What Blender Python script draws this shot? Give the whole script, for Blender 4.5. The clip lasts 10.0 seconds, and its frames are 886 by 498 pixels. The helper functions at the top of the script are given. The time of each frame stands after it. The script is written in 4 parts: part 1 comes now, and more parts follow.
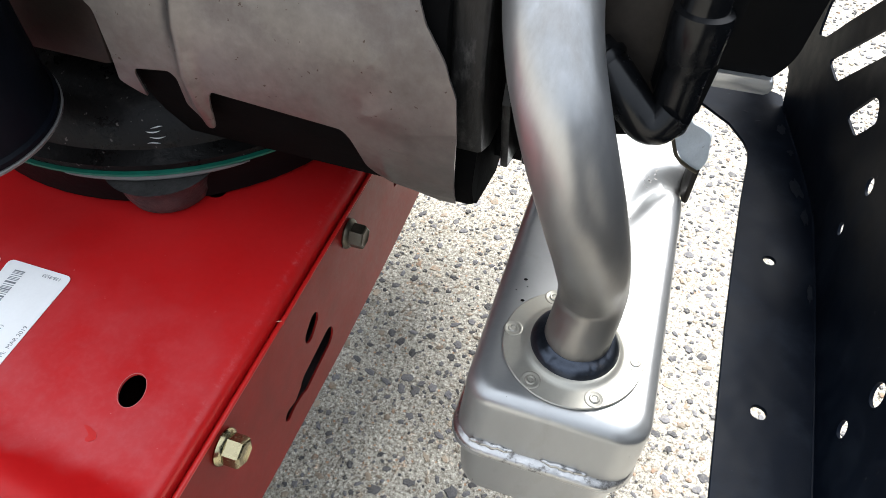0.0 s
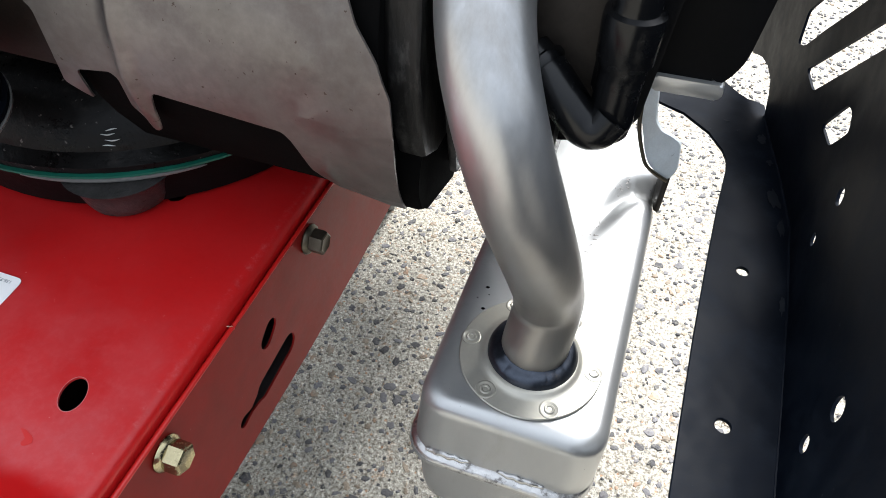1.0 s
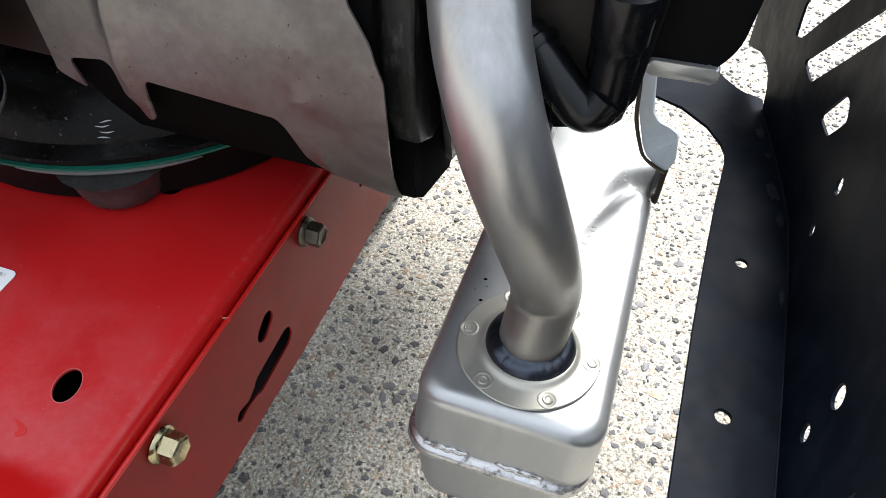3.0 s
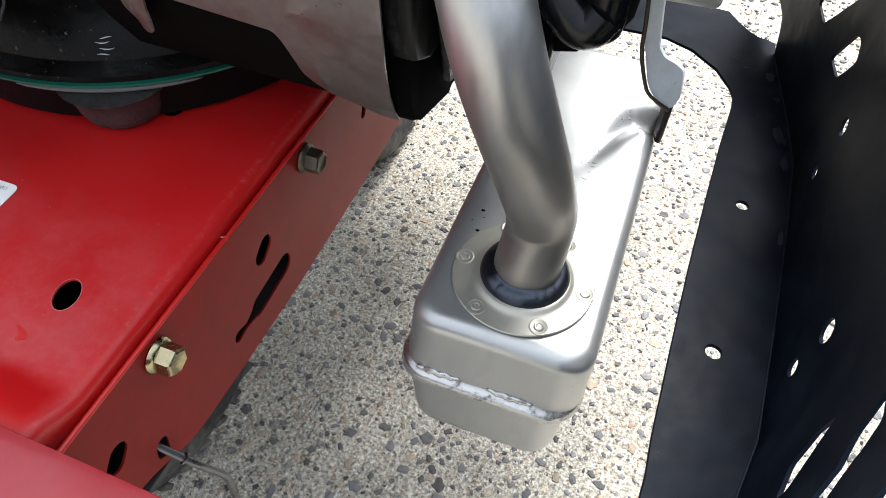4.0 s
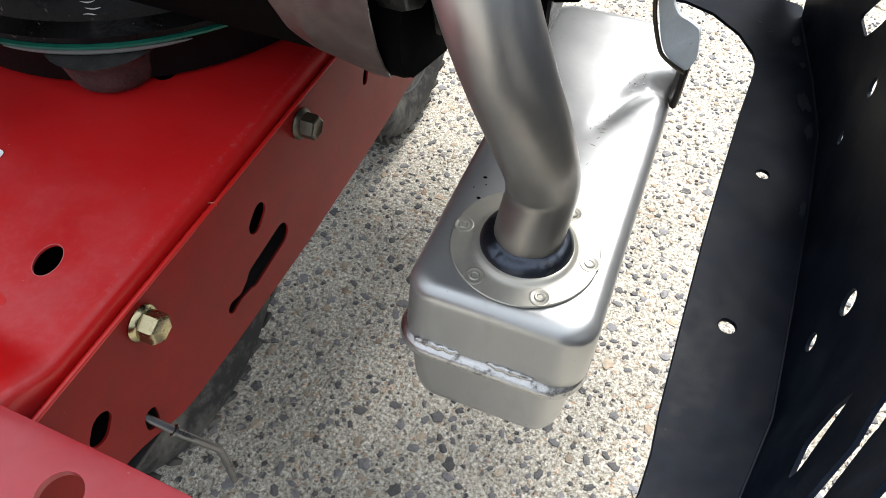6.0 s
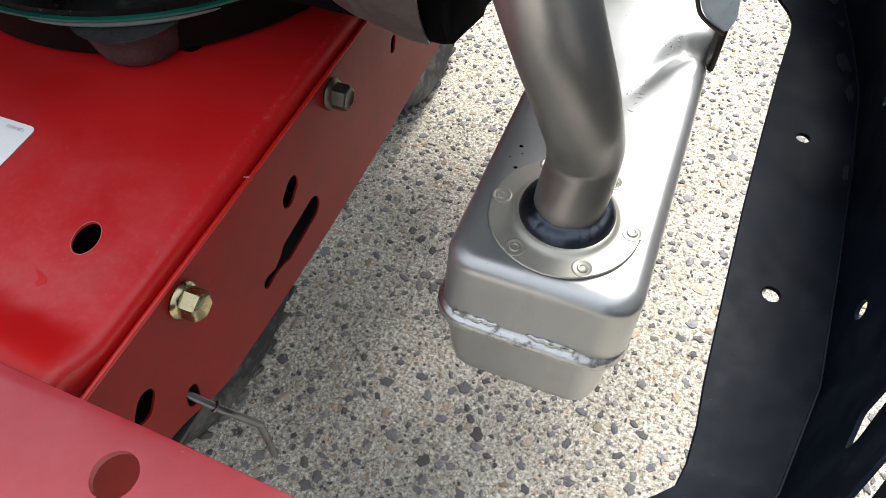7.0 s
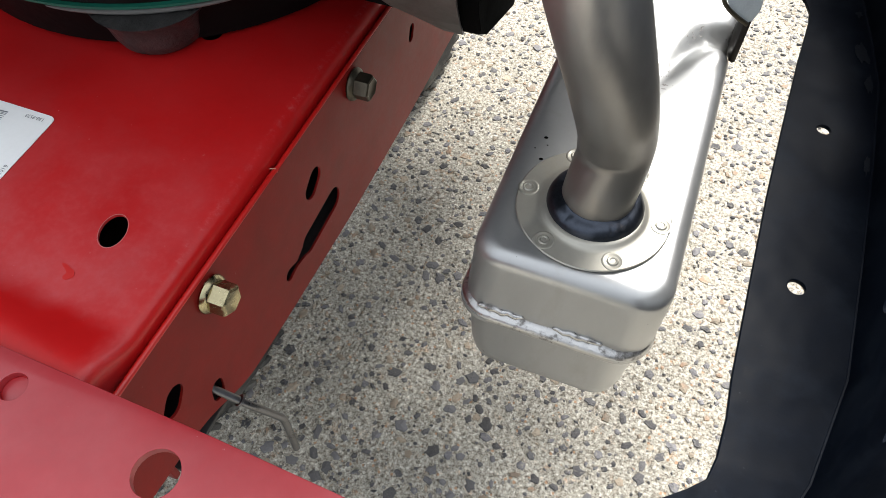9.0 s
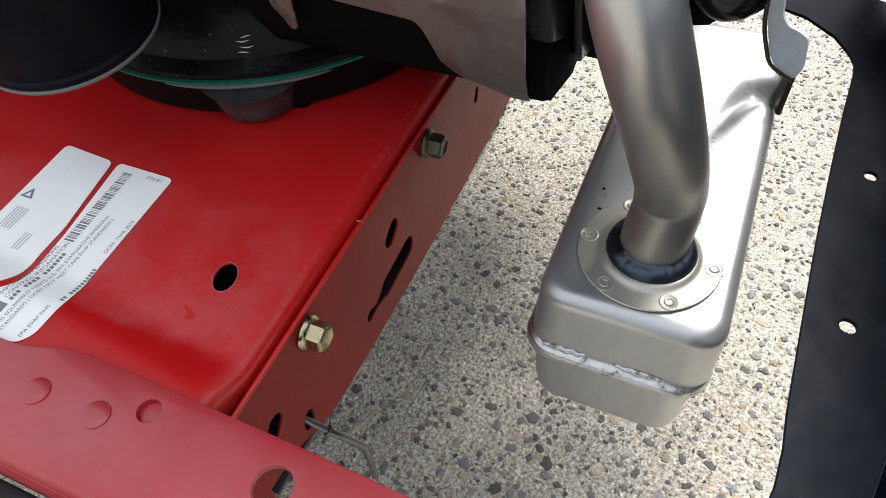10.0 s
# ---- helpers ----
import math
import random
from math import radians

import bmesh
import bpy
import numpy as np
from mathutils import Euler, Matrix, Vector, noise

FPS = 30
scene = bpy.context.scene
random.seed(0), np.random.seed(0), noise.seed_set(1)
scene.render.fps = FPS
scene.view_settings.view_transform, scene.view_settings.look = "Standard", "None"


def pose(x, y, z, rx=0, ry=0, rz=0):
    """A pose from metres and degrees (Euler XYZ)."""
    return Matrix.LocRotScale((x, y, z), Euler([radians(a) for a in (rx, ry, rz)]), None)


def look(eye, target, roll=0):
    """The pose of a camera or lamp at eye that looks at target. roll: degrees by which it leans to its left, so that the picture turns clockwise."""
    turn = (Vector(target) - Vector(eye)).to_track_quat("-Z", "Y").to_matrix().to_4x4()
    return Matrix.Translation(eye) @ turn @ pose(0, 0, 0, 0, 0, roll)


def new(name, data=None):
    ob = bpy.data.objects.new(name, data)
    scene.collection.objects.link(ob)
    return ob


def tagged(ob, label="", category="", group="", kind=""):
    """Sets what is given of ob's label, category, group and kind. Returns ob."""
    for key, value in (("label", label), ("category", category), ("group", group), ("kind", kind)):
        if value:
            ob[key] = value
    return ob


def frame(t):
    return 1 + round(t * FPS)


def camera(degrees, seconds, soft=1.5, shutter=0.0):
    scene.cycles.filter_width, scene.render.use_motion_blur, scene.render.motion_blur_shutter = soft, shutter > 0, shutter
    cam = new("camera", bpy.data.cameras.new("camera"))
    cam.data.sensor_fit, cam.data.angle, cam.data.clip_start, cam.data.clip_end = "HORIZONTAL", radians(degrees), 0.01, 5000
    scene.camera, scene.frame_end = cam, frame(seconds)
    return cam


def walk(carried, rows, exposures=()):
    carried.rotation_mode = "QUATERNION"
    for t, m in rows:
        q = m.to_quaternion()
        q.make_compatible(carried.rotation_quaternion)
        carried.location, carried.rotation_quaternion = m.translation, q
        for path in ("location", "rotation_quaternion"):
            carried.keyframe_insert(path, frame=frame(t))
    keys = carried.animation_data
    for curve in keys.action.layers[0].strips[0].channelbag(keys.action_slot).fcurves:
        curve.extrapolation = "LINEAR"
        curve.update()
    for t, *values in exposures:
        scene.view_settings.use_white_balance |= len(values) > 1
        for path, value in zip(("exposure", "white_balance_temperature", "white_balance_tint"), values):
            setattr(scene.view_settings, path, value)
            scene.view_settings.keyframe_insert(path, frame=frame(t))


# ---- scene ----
import collections

cam = camera(64.7, 10.0, soft=0.85)
# seconds, eye, target, roll; the origin lies on the ground under the middle of the muffler's flange disc
PATH = [
    (0, (-0.0089, -0.2481, 0.722), (-0.1212, 0.1422, 0.2804), 2.70),
    (0.5, (0.0063, -0.2444, 0.7199), (-0.0974, 0.157, 0.2862), 4.52),
    (1, (0.0187, -0.2368, 0.7177), (-0.1032, 0.157, 0.2818), 2.46),
    (1.5, (0.0169, -0.2409, 0.7154), (-0.1013, 0.1696, 0.294), 3.42),
    (2, (0.021, -0.2407, 0.7123), (-0.1062, 0.1605, 0.2847), 1.79),
    (2.2, (0.0169, -0.2424, 0.7111), (-0.1099, 0.1582, 0.2827), 1.83),
    (3.3, (0.0247, -0.2399, 0.71), (-0.0953, 0.1568, 0.2761), 2.47),
    (3.5, (0.0262, -0.2439, 0.7075), (-0.0866, 0.1552, 0.2739), 3.67),
    (4, (0.0341, -0.2506, 0.7012), (-0.0873, 0.1177, 0.2434), 2.93),
    (4.5, (0.0203, -0.2527, 0.6949), (-0.0835, 0.0914, 0.2144), 3.88),
    (5, (0.0162, -0.2491, 0.6904), (-0.0814, 0.1046, 0.2157), 5.17),
    (5.5, (0.0203, -0.2488, 0.6867), (-0.0863, 0.0914, 0.2041), 3.61),
    (5.7, (0.0479, -0.2409, 0.685), (-0.079, 0.1122, 0.2168), 2.00),
    (6.8, (0.0420, -0.2420, 0.6790), (-0.1041, 0.1065, 0.2118), -0.50),
    (7, (0.0318, -0.2423, 0.6784), (-0.1072, 0.086, 0.1957), -1.49),
    (7.5, (0.0256, -0.2446, 0.6779), (-0.114, 0.0753, 0.1899), -1.98),
    (8, (0.0175, -0.2491, 0.6806), (-0.1081, 0.0807, 0.1953), 0.66),
    (8.5, (0.0206, -0.2453, 0.6772), (-0.105, 0.0786, 0.188), -0.39),
    (9, (0.012, -0.2456, 0.6773), (-0.1157, 0.0779, 0.1884), -0.31),
    (9.5, (0.0173, -0.2475, 0.6814), (-0.1204, 0.0703, 0.1915), -2.66),
    (9.9, (0.0040, -0.2560, 0.6770), (-0.1493, 0.1010, 0.2198), -3.00),
    (10, (0.0106, -0.2707, 0.7076), (-0.1672, 0.0652, 0.2433), -5.78),
]
EXPOSURES = [(0.0, 1.22, 6330, 10), (1.0, 1.14, 6320, 10), (3.5, 1.12, 6330, 10), (5.0, 1.04, 6420, 10), (7.0, 0.96, 6520, 10), (9.0, 0.88, 6650, 10), (10.0, 0.79, 6550, 10)]
walk(cam, [(t, look(eye, target, roll)) for t, eye, target, roll in PATH], EXPOSURES)

# ---- light ----
world = bpy.data.worlds.new("overcast_sky")
scene.world = world
world.use_nodes = True
wn, wl = world.node_tree.nodes, world.node_tree.links
sky = wn.new("ShaderNodeTexSky")
sky.sky_type = "NISHITA"
sky.sun_disc = False
sky.sun_elevation, sky.sun_rotation = radians(53), radians(11.7)
sky.air_density, sky.dust_density = 1.0, 4.0
cloud = wn.new("ShaderNodeMix")
cloud.data_type = "RGBA"
cloud.inputs[0].default_value = 0.7
# a full cloud cover, three times as bright overhead as at the horizon
way = wn.new("ShaderNodeTexCoord")
height = wn.new("ShaderNodeSeparateXYZ")
wl.new(way.outputs["Generated"], height.inputs[0])
cover = wn.new("ShaderNodeValToRGB")
cover.color_ramp.elements[0].color, cover.color_ramp.elements[1].color = (0.28, 0.30, 0.32, 1), (0.91, 0.97, 1.04, 1)
wl.new(height.outputs[2], cover.inputs[0])
bright = wn.new("ShaderNodeVectorMath")
bright.operation = "SCALE"
bright.inputs["Scale"].default_value = 10.0
wl.new(cover.outputs[0], bright.inputs[0])
wl.new(bright.outputs[0], cloud.inputs[7])
wl.new(sky.outputs[0], cloud.inputs[6])
wl.new(cloud.outputs[2], wn["Background"].inputs["Color"])
wn["Background"].inputs["Strength"].default_value = 0.13

lamp = bpy.data.lights.new("sun", "SUN")
lamp.energy, lamp.angle, lamp.color = 3.7, radians(20), (1.0, 0.995, 0.98)
sun = new("sun", lamp)
sun.matrix_world = look((0.62, 3.0, 4.45), (0, 0, 0.4))


# ---- materials ----
def material(name, base, rough, metal=0.0, coat=0.0, vary=0.12, scale=40.0, bump=0.1, bump_scale=300.0, spread=0.1, spec=0.5,
             dirt=None, dirt_scale=12.0, dirt_low=0.55, dirt_high=0.75, dirt_most=0.6, dirt_rough=0.8, stretch=(1, 1, 1), random_tint=0.0,
             specks=None, speck_scale=250.0, speck_low=0.70, speck_high=0.73, speck_most=0.8, swell=0.0, swell_scale=28.0):
    """A surface with tone and gloss that vary at two scales, a fine relief and a layer of dirt or wear with a ragged outline."""
    m = bpy.data.materials.new(name)
    m.use_nodes = True
    n, l = m.node_tree.nodes, m.node_tree.links
    b = n["Principled BSDF"]
    coord = n.new("ShaderNodeTexCoord")
    size = n.new("ShaderNodeMapping")
    size.inputs["Scale"].default_value = stretch
    l.new(coord.outputs["Object"], size.inputs["Vector"])

    def noise_at(s, detail=6.0, rough_=0.6):
        t = n.new("ShaderNodeTexNoise")
        t.inputs["Scale"].default_value, t.inputs["Detail"].default_value, t.inputs["Roughness"].default_value = s, detail, rough_
        l.new(size.outputs[0], t.inputs["Vector"])
        return t

    large, small = noise_at(scale), noise_at(scale * 9)
    both = n.new("ShaderNodeMix")
    both.data_type = "FLOAT"
    both.inputs[0].default_value = 0.4
    l.new(large.outputs["Fac"], both.inputs[2])
    l.new(small.outputs["Fac"], both.inputs[3])
    tone = n.new("ShaderNodeMapRange")
    tone.inputs["From Min"].default_value, tone.inputs["From Max"].default_value = 0.3, 0.7
    tone.inputs["To Min"].default_value, tone.inputs["To Max"].default_value = 1 - vary, 1 + vary
    l.new(both.outputs[0], tone.inputs["Value"])
    col = n.new("ShaderNodeHueSaturation")
    col.inputs["Color"].default_value = (*base, 1)
    l.new(tone.outputs[0], col.inputs["Value"])
    last = col.outputs[0]
    gloss = n.new("ShaderNodeMapRange")
    gloss.inputs["From Min"].default_value, gloss.inputs["From Max"].default_value = 0.3, 0.7
    gloss.inputs["To Min"].default_value, gloss.inputs["To Max"].default_value = max(rough - spread, 0.02), min(rough + spread, 1)
    l.new(both.outputs[0], gloss.inputs["Value"])
    last_rough = gloss.outputs[0]
    if random_tint:
        info = n.new("ShaderNodeObjectInfo")
        geo = n.new("ShaderNodeNewGeometry")
        add = n.new("ShaderNodeMath")
        l.new(info.outputs["Random"], add.inputs[0])
        l.new(geo.outputs["Random Per Island"], add.inputs[1])
        frac = n.new("ShaderNodeMath")
        frac.operation = "FRACT"
        l.new(add.outputs[0], frac.inputs[0])
        lift = n.new("ShaderNodeMapRange")
        lift.inputs["To Min"].default_value, lift.inputs["To Max"].default_value = 1 - random_tint, 1 + random_tint
        l.new(frac.outputs[0], lift.inputs["Value"])
        tint = n.new("ShaderNodeHueSaturation")
        l.new(last, tint.inputs["Color"])
        l.new(lift.outputs[0], tint.inputs["Value"])
        last = tint.outputs[0]
    if dirt:
        patch = noise_at(dirt_scale, 9.0, 0.68)
        fade = n.new("ShaderNodeMapRange")
        fade.inputs["From Min"].default_value, fade.inputs["From Max"].default_value = dirt_low, dirt_high
        fade.inputs["To Max"].default_value = dirt_most
        l.new(patch.outputs["Fac"], fade.inputs["Value"])
        mix = n.new("ShaderNodeMix")
        mix.data_type = "RGBA"
        l.new(fade.outputs[0], mix.inputs[0])
        l.new(last, mix.inputs[6])
        mix.inputs[7].default_value = (*dirt, 1)
        last = mix.outputs[2]
        mixr = n.new("ShaderNodeMix")
        mixr.data_type = "FLOAT"
        l.new(fade.outputs[0], mixr.inputs[0])
        l.new(last_rough, mixr.inputs[2])
        mixr.inputs[3].default_value = dirt_rough
        last_rough = mixr.outputs[0]
        if metal:
            mixm = n.new("ShaderNodeMapRange")
            mixm.inputs["To Min"].default_value, mixm.inputs["To Max"].default_value = metal, metal * 0.2
            l.new(fade.outputs[0], mixm.inputs["Value"])
            l.new(mixm.outputs[0], b.inputs["Metallic"])
    if specks:
        spot = noise_at(speck_scale, 2.0, 0.5)
        cut = n.new("ShaderNodeMapRange")
        cut.inputs["From Min"].default_value, cut.inputs["From Max"].default_value = speck_low, speck_high
        cut.inputs["To Max"].default_value = speck_most
        l.new(spot.outputs["Fac"], cut.inputs["Value"])
        over = n.new("ShaderNodeMix")
        over.data_type = "RGBA"
        l.new(cut.outputs[0], over.inputs[0])
        l.new(last, over.inputs[6])
        over.inputs[7].default_value = (*specks, 1)
        last = over.outputs[2]
    l.new(last, b.inputs["Base Color"])
    l.new(last_rough, b.inputs["Roughness"])
    if not (dirt and metal):
        b.inputs["Metallic"].default_value = metal
    b.inputs["Coat Weight"].default_value = coat
    b.inputs["Coat Roughness"].default_value = 0.25
    b.inputs["Specular IOR Level"].default_value = spec
    grain = noise_at(bump_scale, 4.0)
    relief = n.new("ShaderNodeBump")
    relief.inputs["Strength"].default_value, relief.inputs["Distance"].default_value = bump, 0.0006
    l.new(grain.outputs["Fac"], relief.inputs["Height"])
    if swell:
        wave = noise_at(swell_scale, 2.0, 0.5)
        dents = n.new("ShaderNodeBump")
        dents.inputs["Strength"].default_value, dents.inputs["Distance"].default_value = 1.0, swell
        l.new(wave.outputs["Fac"], dents.inputs["Height"])
        l.new(dents.outputs[0], relief.inputs["Normal"])
    l.new(relief.outputs[0], b.inputs["Normal"])
    return m


RED = material("red_powder_coat", (0.37, 0.011, 0.018), 0.40, coat=0.5, vary=0.08, scale=25, bump=0.04, bump_scale=900, spread=0.06,
               dirt=(0.46, 0.15, 0.16), dirt_scale=14, dirt_low=0.38, dirt_high=0.78, dirt_most=0.28, dirt_rough=0.55, specks=(0.50, 0.30, 0.29), speck_scale=480, speck_low=0.77, speck_high=0.795, speck_most=0.5)
# The red paint again, darker: grime, and shade on upright faces in its colour.
GRIMY_SHADED = material("grimy_shaded_red_paint", (0.235, 0.0095, 0.0085), 0.40, coat=0.0, vary=0.14, scale=25, bump=0.06, bump_scale=500, spread=0.08, spec=0.13,
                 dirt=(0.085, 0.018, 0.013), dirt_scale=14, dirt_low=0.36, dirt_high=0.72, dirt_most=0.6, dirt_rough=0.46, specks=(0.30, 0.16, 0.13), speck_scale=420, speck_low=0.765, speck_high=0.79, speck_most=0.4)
STEEL = material("aluminised_steel", (0.425, 0.43, 0.425), 0.34, metal=0.72, vary=0.06, scale=22, bump=0.012, bump_scale=500, spread=0.06,
                 dirt=(0.28, 0.25, 0.20), dirt_scale=46, dirt_low=0.56, dirt_high=0.80, dirt_most=0.4, dirt_rough=0.5, stretch=(1, 1, 0.35), specks=(0.06, 0.055, 0.05), speck_scale=330, speck_low=0.765, speck_high=0.785, speck_most=0.8)
PIPE = material("exhaust_tube_steel", (0.50, 0.50, 0.50), 0.36, metal=0.8, vary=0.14, scale=30, bump=0.03, bump_scale=400, spread=0.10,
                dirt=(0.20, 0.155, 0.105), dirt_scale=42, dirt_low=0.46, dirt_high=0.72, dirt_most=0.5, dirt_rough=0.45, stretch=(1, 1, 0.22), specks=(0.55, 0.55, 0.54), speck_scale=330, speck_low=0.72, speck_high=0.76, speck_most=0.4)
DISC = material("heat_tinted_steel", (0.40, 0.385, 0.335), 0.42, metal=0.65, vary=0.10, scale=30, bump=0.03, bump_scale=600, spread=0.06,
                dirt=(0.36, 0.30, 0.20), dirt_scale=34, dirt_low=0.50, dirt_high=0.8, dirt_most=0.4, dirt_rough=0.45)
WELD = material("blued_weld", (0.052, 0.060, 0.076), 0.36, metal=0.9, vary=0.35, scale=70, bump=0.2, bump_scale=160, spread=0.10,
                dirt=(0.12, 0.10, 0.085), dirt_scale=90, dirt_low=0.58, dirt_high=0.70, dirt_most=0.5)
BEAD = material("bright_weld_seam", (0.46, 0.455, 0.445), 0.33, metal=1.0, vary=0.2, scale=60, bump=0.6, bump_scale=130, spread=0.12,
                dirt=(0.09, 0.082, 0.072), dirt_scale=110, dirt_low=0.54, dirt_high=0.62, dirt_most=0.75, dirt_rough=0.5)
BLACK = material("black_powder_coat", (0.0034, 0.0054, 0.0100), 0.40, vary=0.3, scale=20, bump=0.07, bump_scale=700, spread=0.08, spec=0.034,
                 specks=(0.08, 0.09, 0.10), speck_scale=260, speck_low=0.75, speck_high=0.785, speck_most=0.45,
                 dirt=(0.015, 0.020, 0.029), dirt_scale=24, dirt_low=0.50, dirt_high=0.72, dirt_most=0.6, dirt_rough=0.6, swell=0.0013, swell_scale=24)
SCUFF = material("rubbed_black_paint", (0.0085, 0.0112, 0.0158), 0.5, vary=0.5, scale=160, bump=0.3, bump_scale=500, spec=0.1)
PLASTIC = material("black_moulded_plastic", (0.0032, 0.0034, 0.004), 0.24, vary=0.2, scale=40, spec=0.28, bump=0.05, bump_scale=400, spread=0.08,
                   dirt=(0.04, 0.04, 0.04), dirt_scale=60, dirt_low=0.62, dirt_high=0.75, dirt_most=0.4)
COVER = material("matt_black_plastic", (0.0036, 0.0037, 0.0042), 0.4, vary=0.2, scale=40, spec=0.06, bump=0.05, bump_scale=400, spread=0.08)
SHIELD = material("dull_galvanised_sheet", (0.164, 0.150, 0.142), 0.42, metal=0.8, vary=0.28, scale=24, bump=0.08, bump_scale=350, spread=0.08,
                  dirt=(0.080, 0.055, 0.042), dirt_scale=30, dirt_low=0.44, dirt_high=0.74, dirt_most=0.7, specks=(0.05, 0.03, 0.02), speck_scale=340, speck_low=0.72, speck_high=0.75, speck_most=0.8)
WETSOOT = material("wet_sooty_fins", (0.014, 0.0135, 0.013), 0.42, metal=0.1, vary=0.6, scale=60, bump=1.0, bump_scale=150, spread=0.14, spec=0.25,
                   dirt=(0.10, 0.095, 0.09), dirt_scale=110, dirt_low=0.52, dirt_high=0.68, dirt_most=0.6, dirt_rough=0.5, stretch=(1, 1, 0.4))
OILY = material("oily_black_casting", (0.005, 0.0049, 0.0048), 0.33, vary=0.5, scale=40, bump=1.0, bump_scale=140, spread=0.16, spec=0.11,
                dirt=(0.030, 0.027, 0.025), dirt_scale=70, dirt_low=0.54, dirt_high=0.68, dirt_most=0.4, dirt_rough=0.5, specks=(0.14, 0.13, 0.12), speck_scale=240, speck_low=0.69, speck_high=0.73, speck_most=0.6)
CAST = material("sooty_cast_alloy", (0.0022, 0.0024, 0.0028), 0.38, vary=0.5, scale=60, bump=0.6, bump_scale=180, spread=0.14, spec=0.05,
                dirt=(0.016, 0.015, 0.014), dirt_scale=55, dirt_low=0.6, dirt_high=0.8, dirt_most=0.35)
GREYCAST = material("grey_cast_alloy", (0.075, 0.072, 0.07), 0.32, metal=0.5, vary=0.45, scale=70, bump=0.9, bump_scale=320, spread=0.1,
                    dirt=(0.02, 0.019, 0.018), dirt_scale=45, dirt_low=0.42, dirt_high=0.62, dirt_most=0.8)
FILTER = material("blue_black_enamel", (0.0034, 0.0044, 0.0070), 0.4, vary=0.3, scale=40, bump=0.1, bump_scale=300, spec=0.07)
SUMP = material("oil_stained_sump", (0.0045, 0.0042, 0.0042), 0.5, vary=0.4, scale=50, bump=0.3, bump_scale=200, spec=0.08)
SCRATCH = material("scored_steel", (0.22, 0.21, 0.20), 0.5, metal=0.6, vary=0.3, scale=200, bump=0.1)
GREEN = material("green_gasket_paint", (0.004, 0.10, 0.066), 0.45, vary=0.15, scale=60, bump=0.1)
PALE = material("pale_gasket", (0.12, 0.118, 0.112), 0.5, vary=0.15, scale=60, bump=0.1)
ZINC = material("yellow_zinc_plating", (0.36, 0.315, 0.19), 0.22, metal=1.0, vary=0.15, scale=90, bump=0.1, spread=0.08,
                dirt=(0.16, 0.12, 0.06), dirt_scale=120, dirt_low=0.55, dirt_high=0.75, dirt_most=0.5)
DULLZINC = material("tarnished_bolt_steel", (0.095, 0.082, 0.06), 0.42, metal=0.8, vary=0.3, scale=90, bump=0.3, spread=0.1)
BRIGHT = material("zinc_plated_rod", (0.13, 0.13, 0.135), 0.30, metal=1.0, vary=0.2, scale=120, bump=0.1, spread=0.08)
SOOT = material("soot_black", (0.0028, 0.0028, 0.0028), 0.8, vary=0.3, scale=60, bump=0.2, spec=0.03)
RUST = material("brown_sooty_sheet", (0.024, 0.0195, 0.0160), 0.55, metal=0.2, vary=0.5, scale=60, bump=0.4, bump_scale=200, spec=0.3)
BLUEZINC = material("blue_grey_plated_steel", (0.70, 0.75, 0.77), 0.36, metal=0.1, vary=0.12, scale=90, bump=0.08, spread=0.08,
                    dirt=(0.06, 0.06, 0.06), dirt_scale=120, dirt_low=0.64, dirt_high=0.70, dirt_most=0.7)
DARK = material("dark_iron", (0.02, 0.02, 0.02), 0.5, vary=0.3, scale=40, bump=0.3)
FAINT = material("pale_grey_ink", (0.52, 0.53, 0.54), 0.5, vary=0.1, scale=60, bump=0.0)
PAPER = material("white_label_film", (0.92, 0.915, 0.89), 0.32, vary=0.03, scale=60, bump=0.03, spread=0.04, dirt=(0.5, 0.5, 0.48), dirt_scale=70, dirt_low=0.62, dirt_high=0.8, dirt_most=0.25)
INK = material("grey_ink", (0.20, 0.21, 0.22), 0.5, vary=0.1, scale=60, bump=0.0)
MARK = material("deep_red_paint", (0.52, 0.010, 0.008), 0.36, coat=0.2, vary=0.05, scale=60, bump=0.02)
CHIP = material("bare_paint_chip", (0.66, 0.46, 0.34), 0.5, vary=0.1, scale=60, bump=0.0)
RIM = material("pale_highlight_red", (0.46, 0.15, 0.14), 0.4, vary=0.2, scale=90, bump=0.1)
STONE = material("bluestone_chip", (0.122, 0.117, 0.120), 0.75, vary=0.5, scale=190, bump=0.8, bump_scale=420, spread=0.1, random_tint=0.62,
                 dirt=(0.34, 0.31, 0.25), dirt_scale=300, dirt_low=0.52, dirt_high=0.66, dirt_most=0.8, dirt_rough=0.9)
TANSTONE = material("tan_pebble", (0.36, 0.30, 0.225), 0.85, vary=0.35, scale=160, bump=0.9, bump_scale=500, spread=0.1, random_tint=0.4,
                    dirt=(0.34, 0.20, 0.12), dirt_scale=90, dirt_low=0.50, dirt_high=0.62, dirt_most=0.7)
TYRE = material("dusty_black_rubber", (0.030, 0.029, 0.028), 0.8, vary=0.3, scale=30, bump=0.4, bump_scale=260, spec=0.25,
                dirt=(0.16, 0.15, 0.13), dirt_scale=28, dirt_low=0.42, dirt_high=0.66, dirt_most=0.8)


